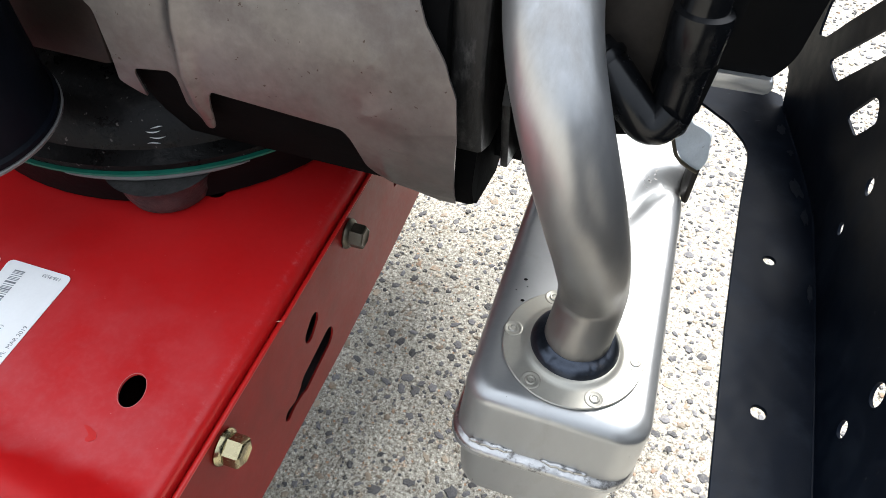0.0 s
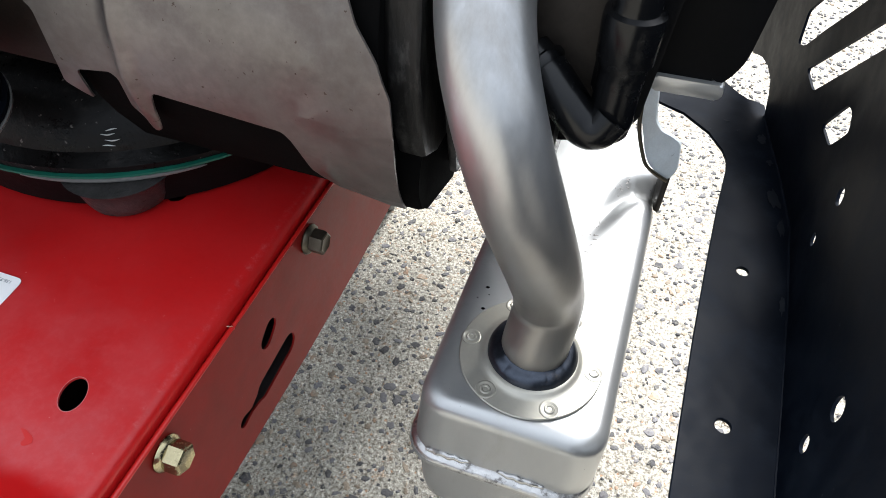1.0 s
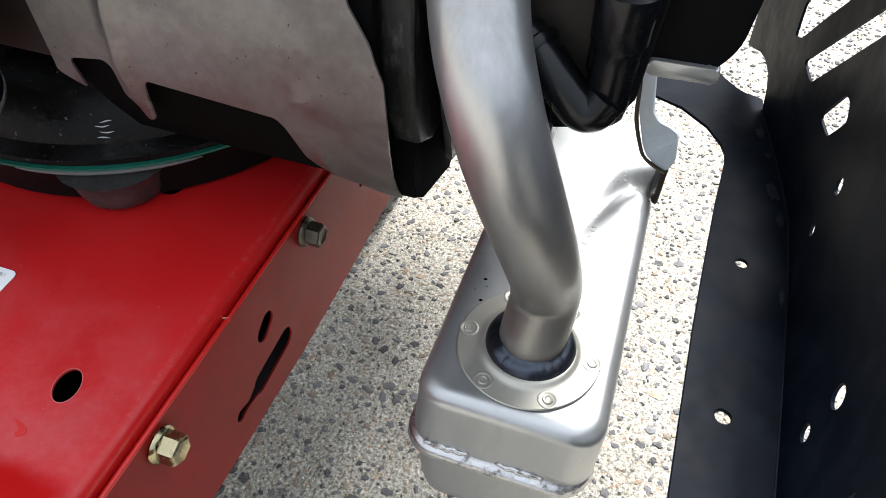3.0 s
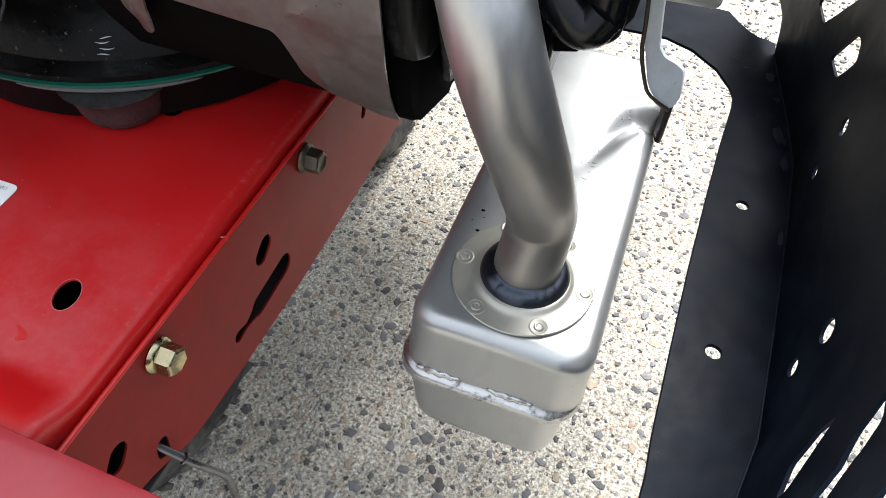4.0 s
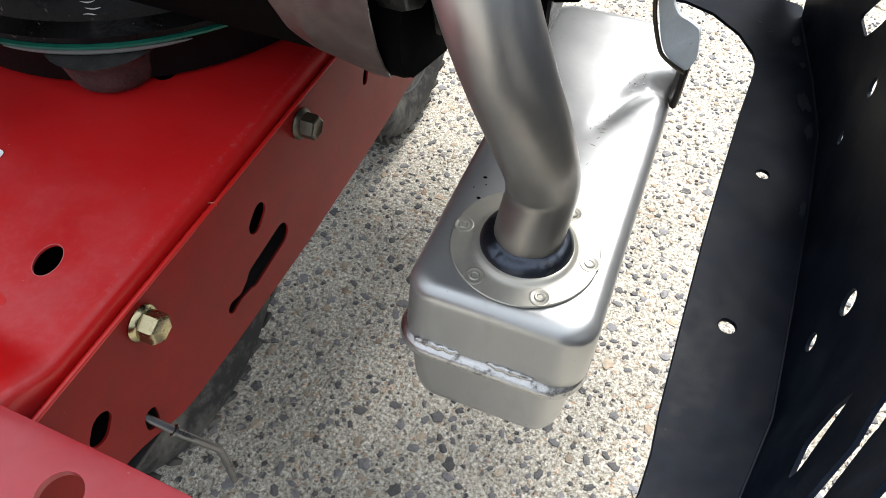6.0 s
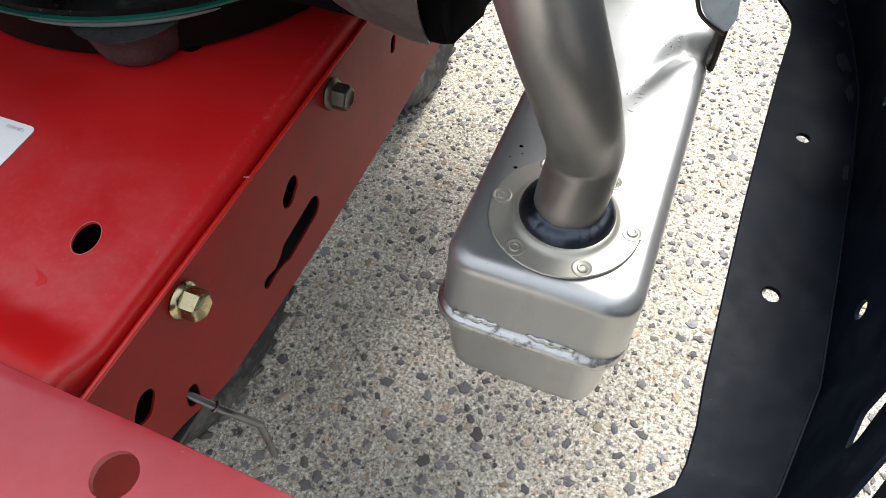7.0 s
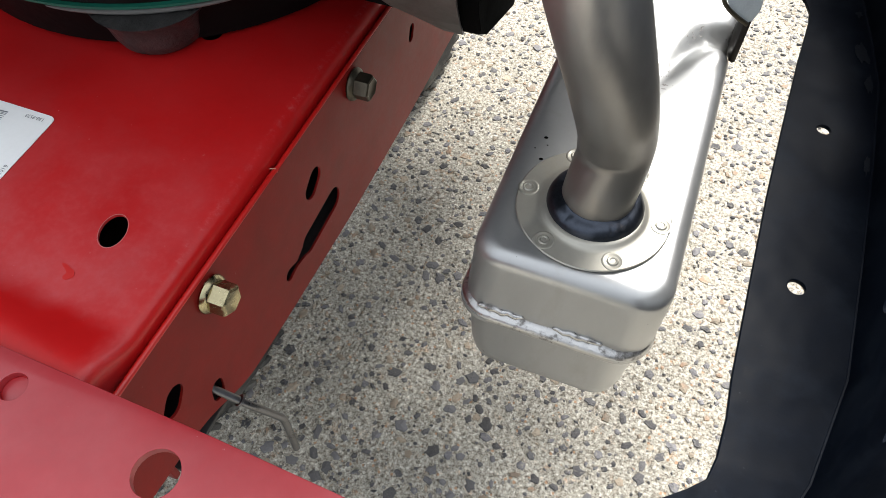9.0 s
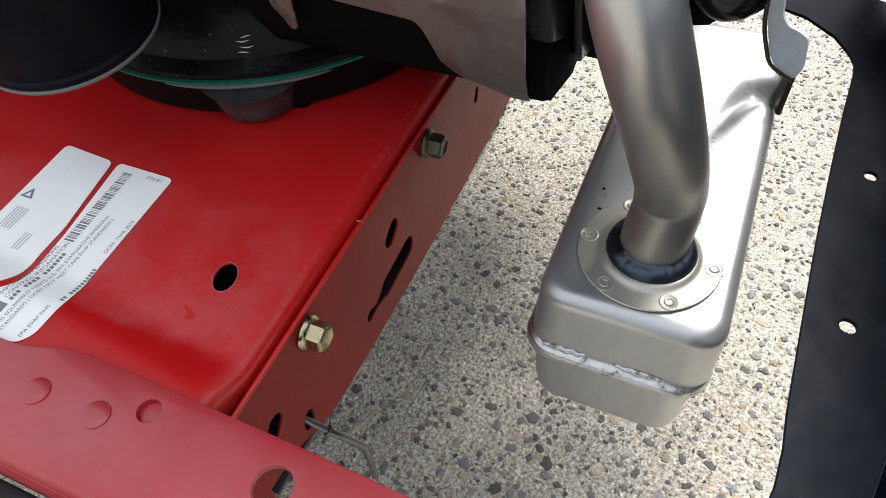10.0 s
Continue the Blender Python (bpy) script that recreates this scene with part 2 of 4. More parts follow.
def dust_sheen_plate():
    """Red paint under a pale film of dust and painted sky sheen, left off in a band beside the cross bar, its paint
    rubbed pale along the bend.
    """
    m = material("dust_sheen_red_plate", (0.47, 0.0068, 0.0075), 0.38, coat=0.22, spec=0.25, vary=0.08, scale=25, bump=0.04, bump_scale=900, spread=0.06,
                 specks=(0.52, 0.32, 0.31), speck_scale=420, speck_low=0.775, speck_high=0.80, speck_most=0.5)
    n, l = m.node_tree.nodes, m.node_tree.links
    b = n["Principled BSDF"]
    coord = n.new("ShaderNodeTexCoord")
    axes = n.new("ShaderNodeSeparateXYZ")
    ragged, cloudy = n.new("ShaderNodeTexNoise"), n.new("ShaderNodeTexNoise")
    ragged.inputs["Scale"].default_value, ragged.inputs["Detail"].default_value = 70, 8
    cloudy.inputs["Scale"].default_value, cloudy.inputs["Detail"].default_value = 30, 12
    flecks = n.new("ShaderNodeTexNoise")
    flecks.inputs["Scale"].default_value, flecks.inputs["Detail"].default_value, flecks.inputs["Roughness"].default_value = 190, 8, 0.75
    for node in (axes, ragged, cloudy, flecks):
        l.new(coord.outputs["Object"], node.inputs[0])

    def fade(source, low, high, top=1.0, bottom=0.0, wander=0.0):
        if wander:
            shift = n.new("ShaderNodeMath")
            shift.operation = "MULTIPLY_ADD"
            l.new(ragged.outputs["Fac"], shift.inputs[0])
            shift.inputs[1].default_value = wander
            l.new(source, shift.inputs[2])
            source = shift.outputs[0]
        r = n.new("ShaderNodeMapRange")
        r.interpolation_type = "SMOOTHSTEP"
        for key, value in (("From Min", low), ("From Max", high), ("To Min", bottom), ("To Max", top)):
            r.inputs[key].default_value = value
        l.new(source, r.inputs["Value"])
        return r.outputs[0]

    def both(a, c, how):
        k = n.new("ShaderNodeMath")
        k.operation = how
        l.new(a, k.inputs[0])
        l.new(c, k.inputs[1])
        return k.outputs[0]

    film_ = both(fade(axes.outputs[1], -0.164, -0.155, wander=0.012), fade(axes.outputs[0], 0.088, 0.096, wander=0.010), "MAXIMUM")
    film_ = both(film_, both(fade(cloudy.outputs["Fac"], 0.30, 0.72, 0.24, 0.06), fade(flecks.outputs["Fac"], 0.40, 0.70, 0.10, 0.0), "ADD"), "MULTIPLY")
    # The film thins towards the engine: the shade there, put into the colour.
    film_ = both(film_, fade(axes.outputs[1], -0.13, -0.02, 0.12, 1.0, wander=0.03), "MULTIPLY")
    # No sheen painted past the bend, where the plate turns down.
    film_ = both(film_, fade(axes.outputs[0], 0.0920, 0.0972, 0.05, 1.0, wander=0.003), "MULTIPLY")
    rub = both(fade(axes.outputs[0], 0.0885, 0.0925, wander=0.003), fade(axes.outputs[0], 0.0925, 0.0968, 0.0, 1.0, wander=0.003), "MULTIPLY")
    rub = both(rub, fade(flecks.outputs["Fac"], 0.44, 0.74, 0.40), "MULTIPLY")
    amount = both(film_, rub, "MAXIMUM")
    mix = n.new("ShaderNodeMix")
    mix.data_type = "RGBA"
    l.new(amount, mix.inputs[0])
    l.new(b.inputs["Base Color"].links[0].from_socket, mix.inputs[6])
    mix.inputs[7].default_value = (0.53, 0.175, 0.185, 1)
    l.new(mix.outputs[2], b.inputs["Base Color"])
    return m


DUST_SHEEN = dust_sheen_plate()


def browned_dim_foot(m):
    """Heat has browned the tube from the weld up past its kink, and its duller reflections are painted in too, in a
    ragged fade.
    """
    n, l = m.node_tree.nodes, m.node_tree.links
    b = n["Principled BSDF"]
    coord, axes, ragged = n.new("ShaderNodeTexCoord"), n.new("ShaderNodeSeparateXYZ"), n.new("ShaderNodeTexNoise")
    ragged.inputs["Scale"].default_value, ragged.inputs["Detail"].default_value = 40, 8
    l.new(coord.outputs["Object"], axes.inputs[0])
    l.new(coord.outputs["Object"], ragged.inputs["Vector"])
    shift = n.new("ShaderNodeMath")
    shift.operation = "MULTIPLY_ADD"
    shift.inputs[1].default_value = 0.05
    l.new(ragged.outputs["Fac"], shift.inputs[0])
    l.new(axes.outputs[2], shift.inputs[2])
    fade = n.new("ShaderNodeMapRange")
    fade.interpolation_type = "SMOOTHSTEP"
    for key, value in (("From Min", 0.20), ("From Max", 0.37), ("To Min", 0.85), ("To Max", 0.0)):
        fade.inputs[key].default_value = value
    l.new(shift.outputs[0], fade.inputs["Value"])
    mix = n.new("ShaderNodeMix")
    mix.data_type = "RGBA"
    l.new(fade.outputs[0], mix.inputs[0])
    l.new(b.inputs["Base Color"].links[0].from_socket, mix.inputs[6])
    mix.inputs[7].default_value = (0.22, 0.205, 0.182, 1)
    l.new(mix.outputs[2], b.inputs["Base Color"])


browned_dim_foot(PIPE)


def concrete():
    """Exposed-aggregate concrete: sandy tan cement, rough with fine grit, pale and dark grains, pits shaded in the
    colour, and rusty stains.
    """
    m = bpy.data.materials.new("exposed_aggregate_concrete")
    m.use_nodes = True
    n, l = m.node_tree.nodes, m.node_tree.links
    b = n["Principled BSDF"]
    coord = n.new("ShaderNodeTexCoord")

    def noise_at(s, detail, rough=0.6):
        t = n.new("ShaderNodeTexNoise")
        t.inputs["Scale"].default_value, t.inputs["Detail"].default_value, t.inputs["Roughness"].default_value = s, detail, rough
        l.new(coord.outputs["Object"], t.inputs["Vector"])
        return t

    def span(source, low, high, top=1.0, bottom=0.0):
        r = n.new("ShaderNodeMapRange")
        for key, value in (("From Min", low), ("From Max", high), ("To Min", bottom), ("To Max", top)):
            r.inputs[key].default_value = value
        l.new(source, r.inputs["Value"])
        return r.outputs[0]

    def blend(amount, under, colour, how="MIX"):
        k = n.new("ShaderNodeMix")
        k.data_type, k.blend_type = "RGBA", how
        l.new(amount, k.inputs[0])
        l.new(under, k.inputs[6])
        k.inputs[7].default_value = (*colour, 1)
        return k.outputs[2]

    def times(a, c):
        k = n.new("ShaderNodeMath")
        k.operation = "MULTIPLY"
        l.new(a, k.inputs[0])
        l.new(c, k.inputs[1])
        return k.outputs[0]

    sand, grit, lumps, cloud = noise_at(250, 7, 0.78), noise_at(210, 6, 0.7), noise_at(110, 8, 0.72), noise_at(9, 10)
    stain, pit_shade = noise_at(62, 8, 0.72), noise_at(330, 3, 0.5)
    ramp = n.new("ShaderNodeValToRGB")
    r = ramp.color_ramp
    r.elements[0].position, r.elements[0].color = 0.395, (0.17, 0.145, 0.11, 1)
    r.elements[1].position, r.elements[1].color = 0.615, (0.84, 0.805, 0.71, 1)
    r.elements.new(0.465).color = (0.43, 0.39, 0.32, 1)
    r.elements.new(0.535).color = (0.54, 0.505, 0.42, 1)
    l.new(sand.outputs["Fac"], ramp.inputs[0])
    last = ramp.outputs[0]
    # single sand grains: every cell has its own tone, cut to a ragged round
    for scale, share, low, high, colour in ((300, 0.80, 0.26, 0.36, (0.80, 0.77, 0.69)), (210, 0.90, 0.30, 0.40, (0.20, 0.19, 0.185)), (240, 0.92, 0.30, 0.42, (0.52, 0.30, 0.17))):
        warp = n.new("ShaderNodeVectorMath")
        warp.operation = "MULTIPLY_ADD"
        warp.inputs[1].default_value = (0.0030, 0.0030, 0.0)
        l.new(grit.outputs["Color"], warp.inputs[0])
        l.new(coord.outputs["Object"], warp.inputs[2])
        cell = n.new("ShaderNodeTexVoronoi")
        cell.inputs["Scale"].default_value = scale
        l.new(warp.outputs[0], cell.inputs["Vector"])
        tone = n.new("ShaderNodeSeparateColor")
        l.new(cell.outputs["Color"], tone.inputs[0])
        last = blend(times(span(tone.outputs[0], share, share + 0.02, 0.85), span(cell.outputs["Distance"], low, high, 0.0, 1.0)), last, colour)
    last = blend(span(stain.outputs["Fac"], 0.57, 0.70, 0.8), last, (0.95, 0.66, 0.46), "MULTIPLY")
    # Dark dots: fine pits, their shade put into the colour.
    last = blend(span(pit_shade.outputs["Fac"], 0.41, 0.33, 0.8), last, (0.12, 0.105, 0.085))
    hsv = n.new("ShaderNodeHueSaturation")
    l.new(last, hsv.inputs["Color"])
    l.new(span(cloud.outputs["Fac"], 0.3, 0.7, 1.14, 0.84), hsv.inputs["Value"])
    l.new(hsv.outputs[0], b.inputs["Base Color"])
    b.inputs["Roughness"].default_value = 0.92
    b.inputs["Specular IOR Level"].default_value = 0.25
    add = n.new("ShaderNodeMath")
    add.operation = "MULTIPLY_ADD"
    l.new(lumps.outputs["Fac"], add.inputs[0])
    add.inputs[1].default_value = 0.7
    l.new(grit.outputs["Fac"], add.inputs[2])
    relief = n.new("ShaderNodeBump")
    relief.inputs["Strength"].default_value, relief.inputs["Distance"].default_value = 1.0, 0.0034
    l.new(add.outputs[0], relief.inputs["Height"])
    l.new(relief.outputs[0], b.inputs["Normal"])
    return m


CONCRETE = concrete()


# ---- building helpers ----
def finish(bm, name, mat, smooth=True, angle=35):
    me = bpy.data.meshes.new(name)
    bmesh.ops.recalc_face_normals(bm, faces=bm.faces)
    limit = radians(angle)
    for f in bm.faces:
        f.smooth = smooth
    for e in bm.edges:
        if len(e.link_faces) == 2 and e.calc_face_angle(0) > limit:
            e.smooth = False
    bm.to_mesh(me)
    bm.free()
    me.materials.append(mat)
    return me


def thing(name, label, category, at=(0, 0, 0), group="", kind=""):
    ob = new(name)
    ob.matrix_world = pose(*at)
    ob.empty_display_size = 0.02
    bases[ob.name] = Vector(at)
    return tagged(ob, label, category, group, kind)


bases = {}


def part(name, bm, mat, parent, label="", smooth=True, angle=35, bevel=0.0):
    """One mesh, given in world places, under a thing or a part."""
    base = bases[parent.name]
    bmesh.ops.translate(bm, verts=bm.verts, vec=-base)
    ob = new(name, finish(bm, name, mat, smooth, angle))
    ob.parent = parent
    bases[ob.name] = base.copy()
    if bevel:
        b = ob.modifiers.new("edge", "BEVEL")
        b.width, b.segments, b.limit_method, b.angle_limit, b.harden_normals = bevel, 2, "ANGLE", radians(50), True
    return tagged(ob, label)


def alone(name, bm, mat, label, category, smooth=True, angle=35, group="", kind="", bevel=0.0):
    ob = new(name, finish(bm, name, mat, smooth, angle))
    bases[ob.name] = Vector((0, 0, 0))
    if bevel:
        b = ob.modifiers.new("edge", "BEVEL")
        b.width, b.segments, b.limit_method, b.angle_limit = bevel, 2, "ANGLE", radians(50)
    return tagged(ob, label, category, group, kind)


def ring_points(cx, cy, r, n=20):
    return [(cx + r * math.cos(2 * math.pi * k / n), cy + r * math.sin(2 * math.pi * k / n)) for k in range(n)]


def slot_points(p, q, r, n=8):
    """A round-ended slot from p to q."""
    a = math.atan2(q[1] - p[1], q[0] - p[0])
    out = [(q[0] + r * math.cos(a - math.pi / 2 + math.pi * k / n), q[1] + r * math.sin(a - math.pi / 2 + math.pi * k / n)) for k in range(n + 1)]
    return out + [(p[0] + r * math.cos(a + math.pi / 2 + math.pi * k / n), p[1] + r * math.sin(a + math.pi / 2 + math.pi * k / n)) for k in range(n + 1)]


def rounded(points, r, n=4):
    """A polygon with its corners rounded."""
    out = []
    for i, p in enumerate(points):
        p, a, b = Vector(p), Vector(points[i - 1]), Vector(points[(i + 1) % len(points)])
        u, v = (a - p), (b - p)
        k = min(r, u.length * 0.45, v.length * 0.45)
        u, v = p + u.normalized() * k, p + v.normalized() * k
        for j in range(n + 1):
            s = j / n
            out.append(tuple((1 - s) ** 2 * u + 2 * s * (1 - s) * p + s * s * v))
    return out


def sheet(outer, holes, thickness, place, cuts=()):
    """A plate with real holes: outlines in the plane (a, b), sliced at the cuts (axis, value), and bent by place(a, b, h), h from 0 to the thickness."""
    bm = bmesh.new()
    edges = []
    for loop in (outer, *holes):
        vs = [bm.verts.new((p[0], p[1], 0)) for p in loop]
        edges += [bm.edges.new((vs[i - 1], vs[i])) for i in range(len(vs))]
    bmesh.ops.triangle_fill(bm, use_beauty=True, use_dissolve=False, edges=edges)
    for axis, value in cuts:
        co, no = [0, 0, 0], [0, 0, 0]
        co[axis], no[axis] = value, 1
        bmesh.ops.bisect_plane(bm, geom=bm.verts[:] + bm.edges[:] + bm.faces[:], plane_co=co, plane_no=no)
    bmesh.ops.dissolve_degenerate(bm, dist=1e-6, edges=bm.edges[:])
    bmesh.ops.triangulate(bm, faces=[f for f in bm.faces if len(f.verts) > 4])
    top = bmesh.ops.extrude_face_region(bm, geom=bm.faces[:])
    up = {v for v in top["geom"] if isinstance(v, bmesh.types.BMVert)}
    for v in bm.verts:
        v.co = Vector(place(v.co.x, v.co.y, thickness if v in up else 0.0))
    return bm


def along(values, points):
    """Straight lines between knots: a function of one number."""
    def f(x):
        return float(np.interp(x, values, points))
    return f


def smooth_line(knots, n=8):
    """A smooth curve through the knots."""
    p = [Vector(k) for k in knots]
    out = []
    for i in range(len(p) - 1):
        a, b, c, d = p[max(i - 1, 0)], p[i], p[i + 1], p[min(i + 2, len(p) - 1)]
        for j in range(n):
            t = j / n
            out.append(0.5 * (2 * b + (c - a) * t + (2 * a - 5 * b + 4 * c - d) * t * t + (3 * b - a - 3 * c + d) * t ** 3))
    return out + [p[-1]]


def tube(line, radius, sides=24, closed=False, wobble=0.0, seed=0):
    """A round tube along a line; radius: a number or a function of the share of the way."""
    bm = bmesh.new()
    line = [Vector(p) for p in line]
    rnd = random.Random(seed)
    rings, n = [], len(line)
    x = None
    for i, p in enumerate(line):
        t = (line[(i + 1) % n] - line[i - 1]) if closed else (line[min(i + 1, n - 1)] - line[max(i - 1, 0)])
        t.normalize()
        if x is None:
            x = t.orthogonal().normalized()
        x = (x - t * x.dot(t)).normalized()
        y = t.cross(x)
        r = radius(i / (n - 1)) if callable(radius) else radius
        r *= 1 + wobble * rnd.uniform(-1, 1)
        rings.append([bm.verts.new(p + r * (math.cos(2 * math.pi * k / sides) * x + math.sin(2 * math.pi * k / sides) * y)) for k in range(sides)])
    pairs = list(zip(rings, rings[1:])) + ([(rings[-1], rings[0])] if closed else [])
    for a, b in pairs:
        for k in range(sides):
            bm.faces.new((a[k - 1], a[k], b[k], b[k - 1]))
    if not closed:
        bm.faces.new(rings[0])
        bm.faces.new(rings[-1][::-1])
    return bm


def turned(profile, centre, axis="z", sides=32):
    """A turned body: profile of (radius, height) from one end to the other."""
    bm = bmesh.new()
    c = Vector(centre)
    rings = []
    for r, h in profile:
        ring = []
        for k in range(sides):
            a = 2 * math.pi * k / sides
            u, v, w = r * math.cos(a), r * math.sin(a), h
            ring.append(bm.verts.new(c + Vector({"z": (u, v, w), "x": (w, u, v), "y": (u, w, v)}[axis])))
        rings.append(ring)
    for a, b in zip(rings, rings[1:]):
        for k in range(sides):
            bm.faces.new((a[k - 1], a[k], b[k], b[k - 1]))
    bm.faces.new(rings[0])
    bm.faces.new(rings[-1][::-1])
    return bm


def rounded_rect(cx, cy, hx, hy, r, n=8, m=0):
    """The outline of a rectangle with round corners; m: further points along each long side, a third as many along the short ones."""
    out = []
    for i, (qx, qy, a0) in enumerate(((1, 1, 0), (-1, 1, 90), (-1, -1, 180), (1, -1, 270))):
        for k in range(n + 1):
            a = radians(a0 + 90 * k / n)
            out.append((cx + qx * (hx - r) + r * math.cos(a), cy + qy * (hy - r) + r * math.sin(a)))
        ex, ey = cx + (-qx if i % 2 == 0 else qx) * (hx - r) + (0 if i % 2 == 0 else qx * r), cy + (qy if i % 2 == 0 else -qy) * (hy - r) + (qy * r if i % 2 == 0 else 0)
        px, py = out[-1]
        steps = (m // 3 if i % 2 == 0 else m)
        for k in range(1, steps + 1):
            s = k / (steps + 1)
            out.append((px + (ex - px) * s, py + (ey - py) * s))
    return out


def loft(loops):
    """Skin over loops of places with equal counts, closed at both ends."""
    bm = bmesh.new()
    rings = [[bm.verts.new(p) for p in loop] for loop in loops]
    for a, b in zip(rings, rings[1:]):
        for k in range(len(a)):
            bm.faces.new((a[k - 1], a[k], b[k], b[k - 1]))
    bm.faces.new(rings[0])
    bm.faces.new(rings[-1][::-1])
    return bm


def box(x0, x1, y0, y1, z0, z1, bevel=0.002, seg=2):
    bm = bmesh.new()
    bmesh.ops.create_cube(bm, size=1)
    for v in bm.verts:
        v.co = Vector(((x0 + x1) / 2 + v.co.x * (x1 - x0), (y0 + y1) / 2 + v.co.y * (y1 - y0), (z0 + z1) / 2 + v.co.z * (z1 - z0)))
    if bevel:
        bmesh.ops.bevel(bm, geom=bm.edges[:], offset=bevel, segments=seg, profile=0.5, affect="EDGES")
    return bm


def prism(points, lo, hi, axis="x", bevel=0.0, seg=2):
    """A profile in the two other axes, in order, drawn out along the axis."""
    bm = bmesh.new()
    def at(p, h):
        return {"x": (h, p[0], p[1]), "y": (p[0], h, p[1]), "z": (p[0], p[1], h)}[axis]
    a, b = [bm.verts.new(at(p, lo)) for p in points], [bm.verts.new(at(p, hi)) for p in points]
    for k in range(len(a)):
        bm.faces.new((a[k - 1], a[k], b[k], b[k - 1]))
    ends = [bm.faces.new(a), bm.faces.new(b[::-1])]
    if bevel:
        bmesh.ops.bevel(bm, geom=[e for f in ends for e in f.edges], offset=bevel, segments=seg, profile=0.5, affect="EDGES")
    return bm


# ---- ground ----
def spread(*stretches):
    """Places along an axis: (end, step) after end from a start, finely where the paving lies open to view."""
    out = [stretches[0]]
    for end, step in stretches[1:]:
        n = max(1, round((end - out[-1]) / step))
        out += list(np.linspace(out[-1], end, n + 1)[1:])
    return np.array(out)


gx = spread(-40, (-4, 6), (-0.37, 0.3), (0.125, 0.0011), (0.30, 0.004), (4, 0.3), (40, 6))
gy = spread(-40, (-4, 6), (-0.17, 0.3), (0.46, 0.0012), (0.95, 0.0045), (4, 0.3), (40, 6))
rise_ = np.full((len(gy), len(gx)), -0.0012)
dice = np.random.RandomState(5)
# sand grains and small aggregate, each a low dome in the cement
for reach, step, count, small, large in (((-0.37, 0.125, -0.17, 0.46), 0.0012, 40000, 0.0012, 0.0044), ((-0.37, 0.30, 0.46, 0.95), 0.0045, 9000, 0.004, 0.007), ((0.125, 0.30, -0.17, 0.46), 0.004, 2500, 0.004, 0.007)):
    px, py = dice.uniform(reach[0], reach[1], count), dice.uniform(reach[2], reach[3], count)
    pr = small + (large - small) * dice.uniform(0, 1, count) ** 2
    ph = np.minimum(pr * dice.uniform(0.25, 0.85, count), dice.uniform(0.0010, 0.0017, count))
    i0, i1 = np.searchsorted(gx, px - pr), np.searchsorted(gx, px + pr)
    j0, j1 = np.searchsorted(gy, py - pr), np.searchsorted(gy, py + pr)
    for k in range(count):
        sx, sy = gx[i0[k]:i1[k]] - px[k], gy[j0[k]:j1[k]] - py[k]
        dome = 1 - (sx[None, :] ** 2 + sy[:, None] ** 2) / pr[k] ** 2
        patch = rise_[j0[k]:j1[k], i0[k]:i1[k]]
        np.maximum(patch, -0.0012 + ph[k] * np.sqrt(np.maximum(dome, 0)), out=patch)
rise_ += 0.00015 * np.sin(gx[None, :] * 90 + 2 * np.sin(gy[:, None] * 55)) * np.sin(gy[:, None] * 110 + 1.5 * np.sin(gx[None, :] * 70))
rows_, cols_ = rise_.shape
me = bpy.data.meshes.new("ground")
places = np.empty((rows_, cols_, 3))
places[..., 0], places[..., 1], places[..., 2] = gx[None, :], gy[:, None], rise_
corner = (np.arange(rows_ - 1)[:, None] * cols_ + np.arange(cols_ - 1)[None, :]).ravel()
quads = np.stack([corner, corner + 1, corner + cols_ + 1, corner + cols_], 1)
me.vertices.add(rows_ * cols_)
me.vertices.foreach_set("co", places.ravel())
me.loops.add(quads.size)
me.loops.foreach_set("vertex_index", quads.ravel())
me.polygons.add(len(quads))
me.polygons.foreach_set("loop_start", np.arange(0, quads.size, 4))
me.polygons.foreach_set("use_smooth", np.ones(len(quads), dtype=bool))
me.update()
me.validate()
me.materials.append(CONCRETE)
ground = tagged(new("ground", me), "pale exposed-aggregate concrete paving with dark stone chips", "ground", kind="structure")

# ---- red chassis ----
chassis = thing("mower_chassis", "glossy red painted steel mower frame with bolts and punched holes", "mower frame", (-0.25, 0.0, 0.30))

# top plate: flat, with a rounded bend down at its outer side
PLATE_U, PLATE_X, PLATE_Z = [], [], []
BEND = 0.0062
for k in range(9):
    a = radians(90 * k / 8)
    PLATE_U.append(-0.1605 + BEND * a)
    PLATE_X.append(-0.1605 + BEND * math.sin(a))
    PLATE_Z.append(0.427 - BEND + BEND * math.cos(a))
PLATE_U += [PLATE_U[-1] + 0.027]
PLATE_X += [-0.1543]
PLATE_Z += [PLATE_Z[-1] - 0.027]


def ramp(x, y):
    """How far the plate has climbed, 0 to 1, where its near end rises to meet the cross bar."""
    k = min(max((-0.1600 - 0.11 * (max(x, -0.26) + 0.19) - y) / 0.024, 0.0), 1.0)
    return k * k * (3 - 2 * k)


RISE = 0.0055


def on_plate(a, b, h):
    k = ramp(a, b)
    x, y, z = flat_plate(a, b, h)
    return (x - 0.0025 * k * min(max((a + 0.20) / 0.035, 0.0), 1.0), y, z + RISE * k)


def flat_plate(a, b, h):
    if a < -0.1605:
        return (a, b, 0.427 - h)
    k = min(max((a + 0.1605) / BEND, 0), math.pi / 2)
    x, z = along(PLATE_U, PLATE_X)(a), along(PLATE_U, PLATE_Z)(a)
    return (x - h * math.sin(k), b, z - h * math.cos(k))


def tilted_oval(cx, cy, a, b, turn, n=28):
    t = radians(turn)
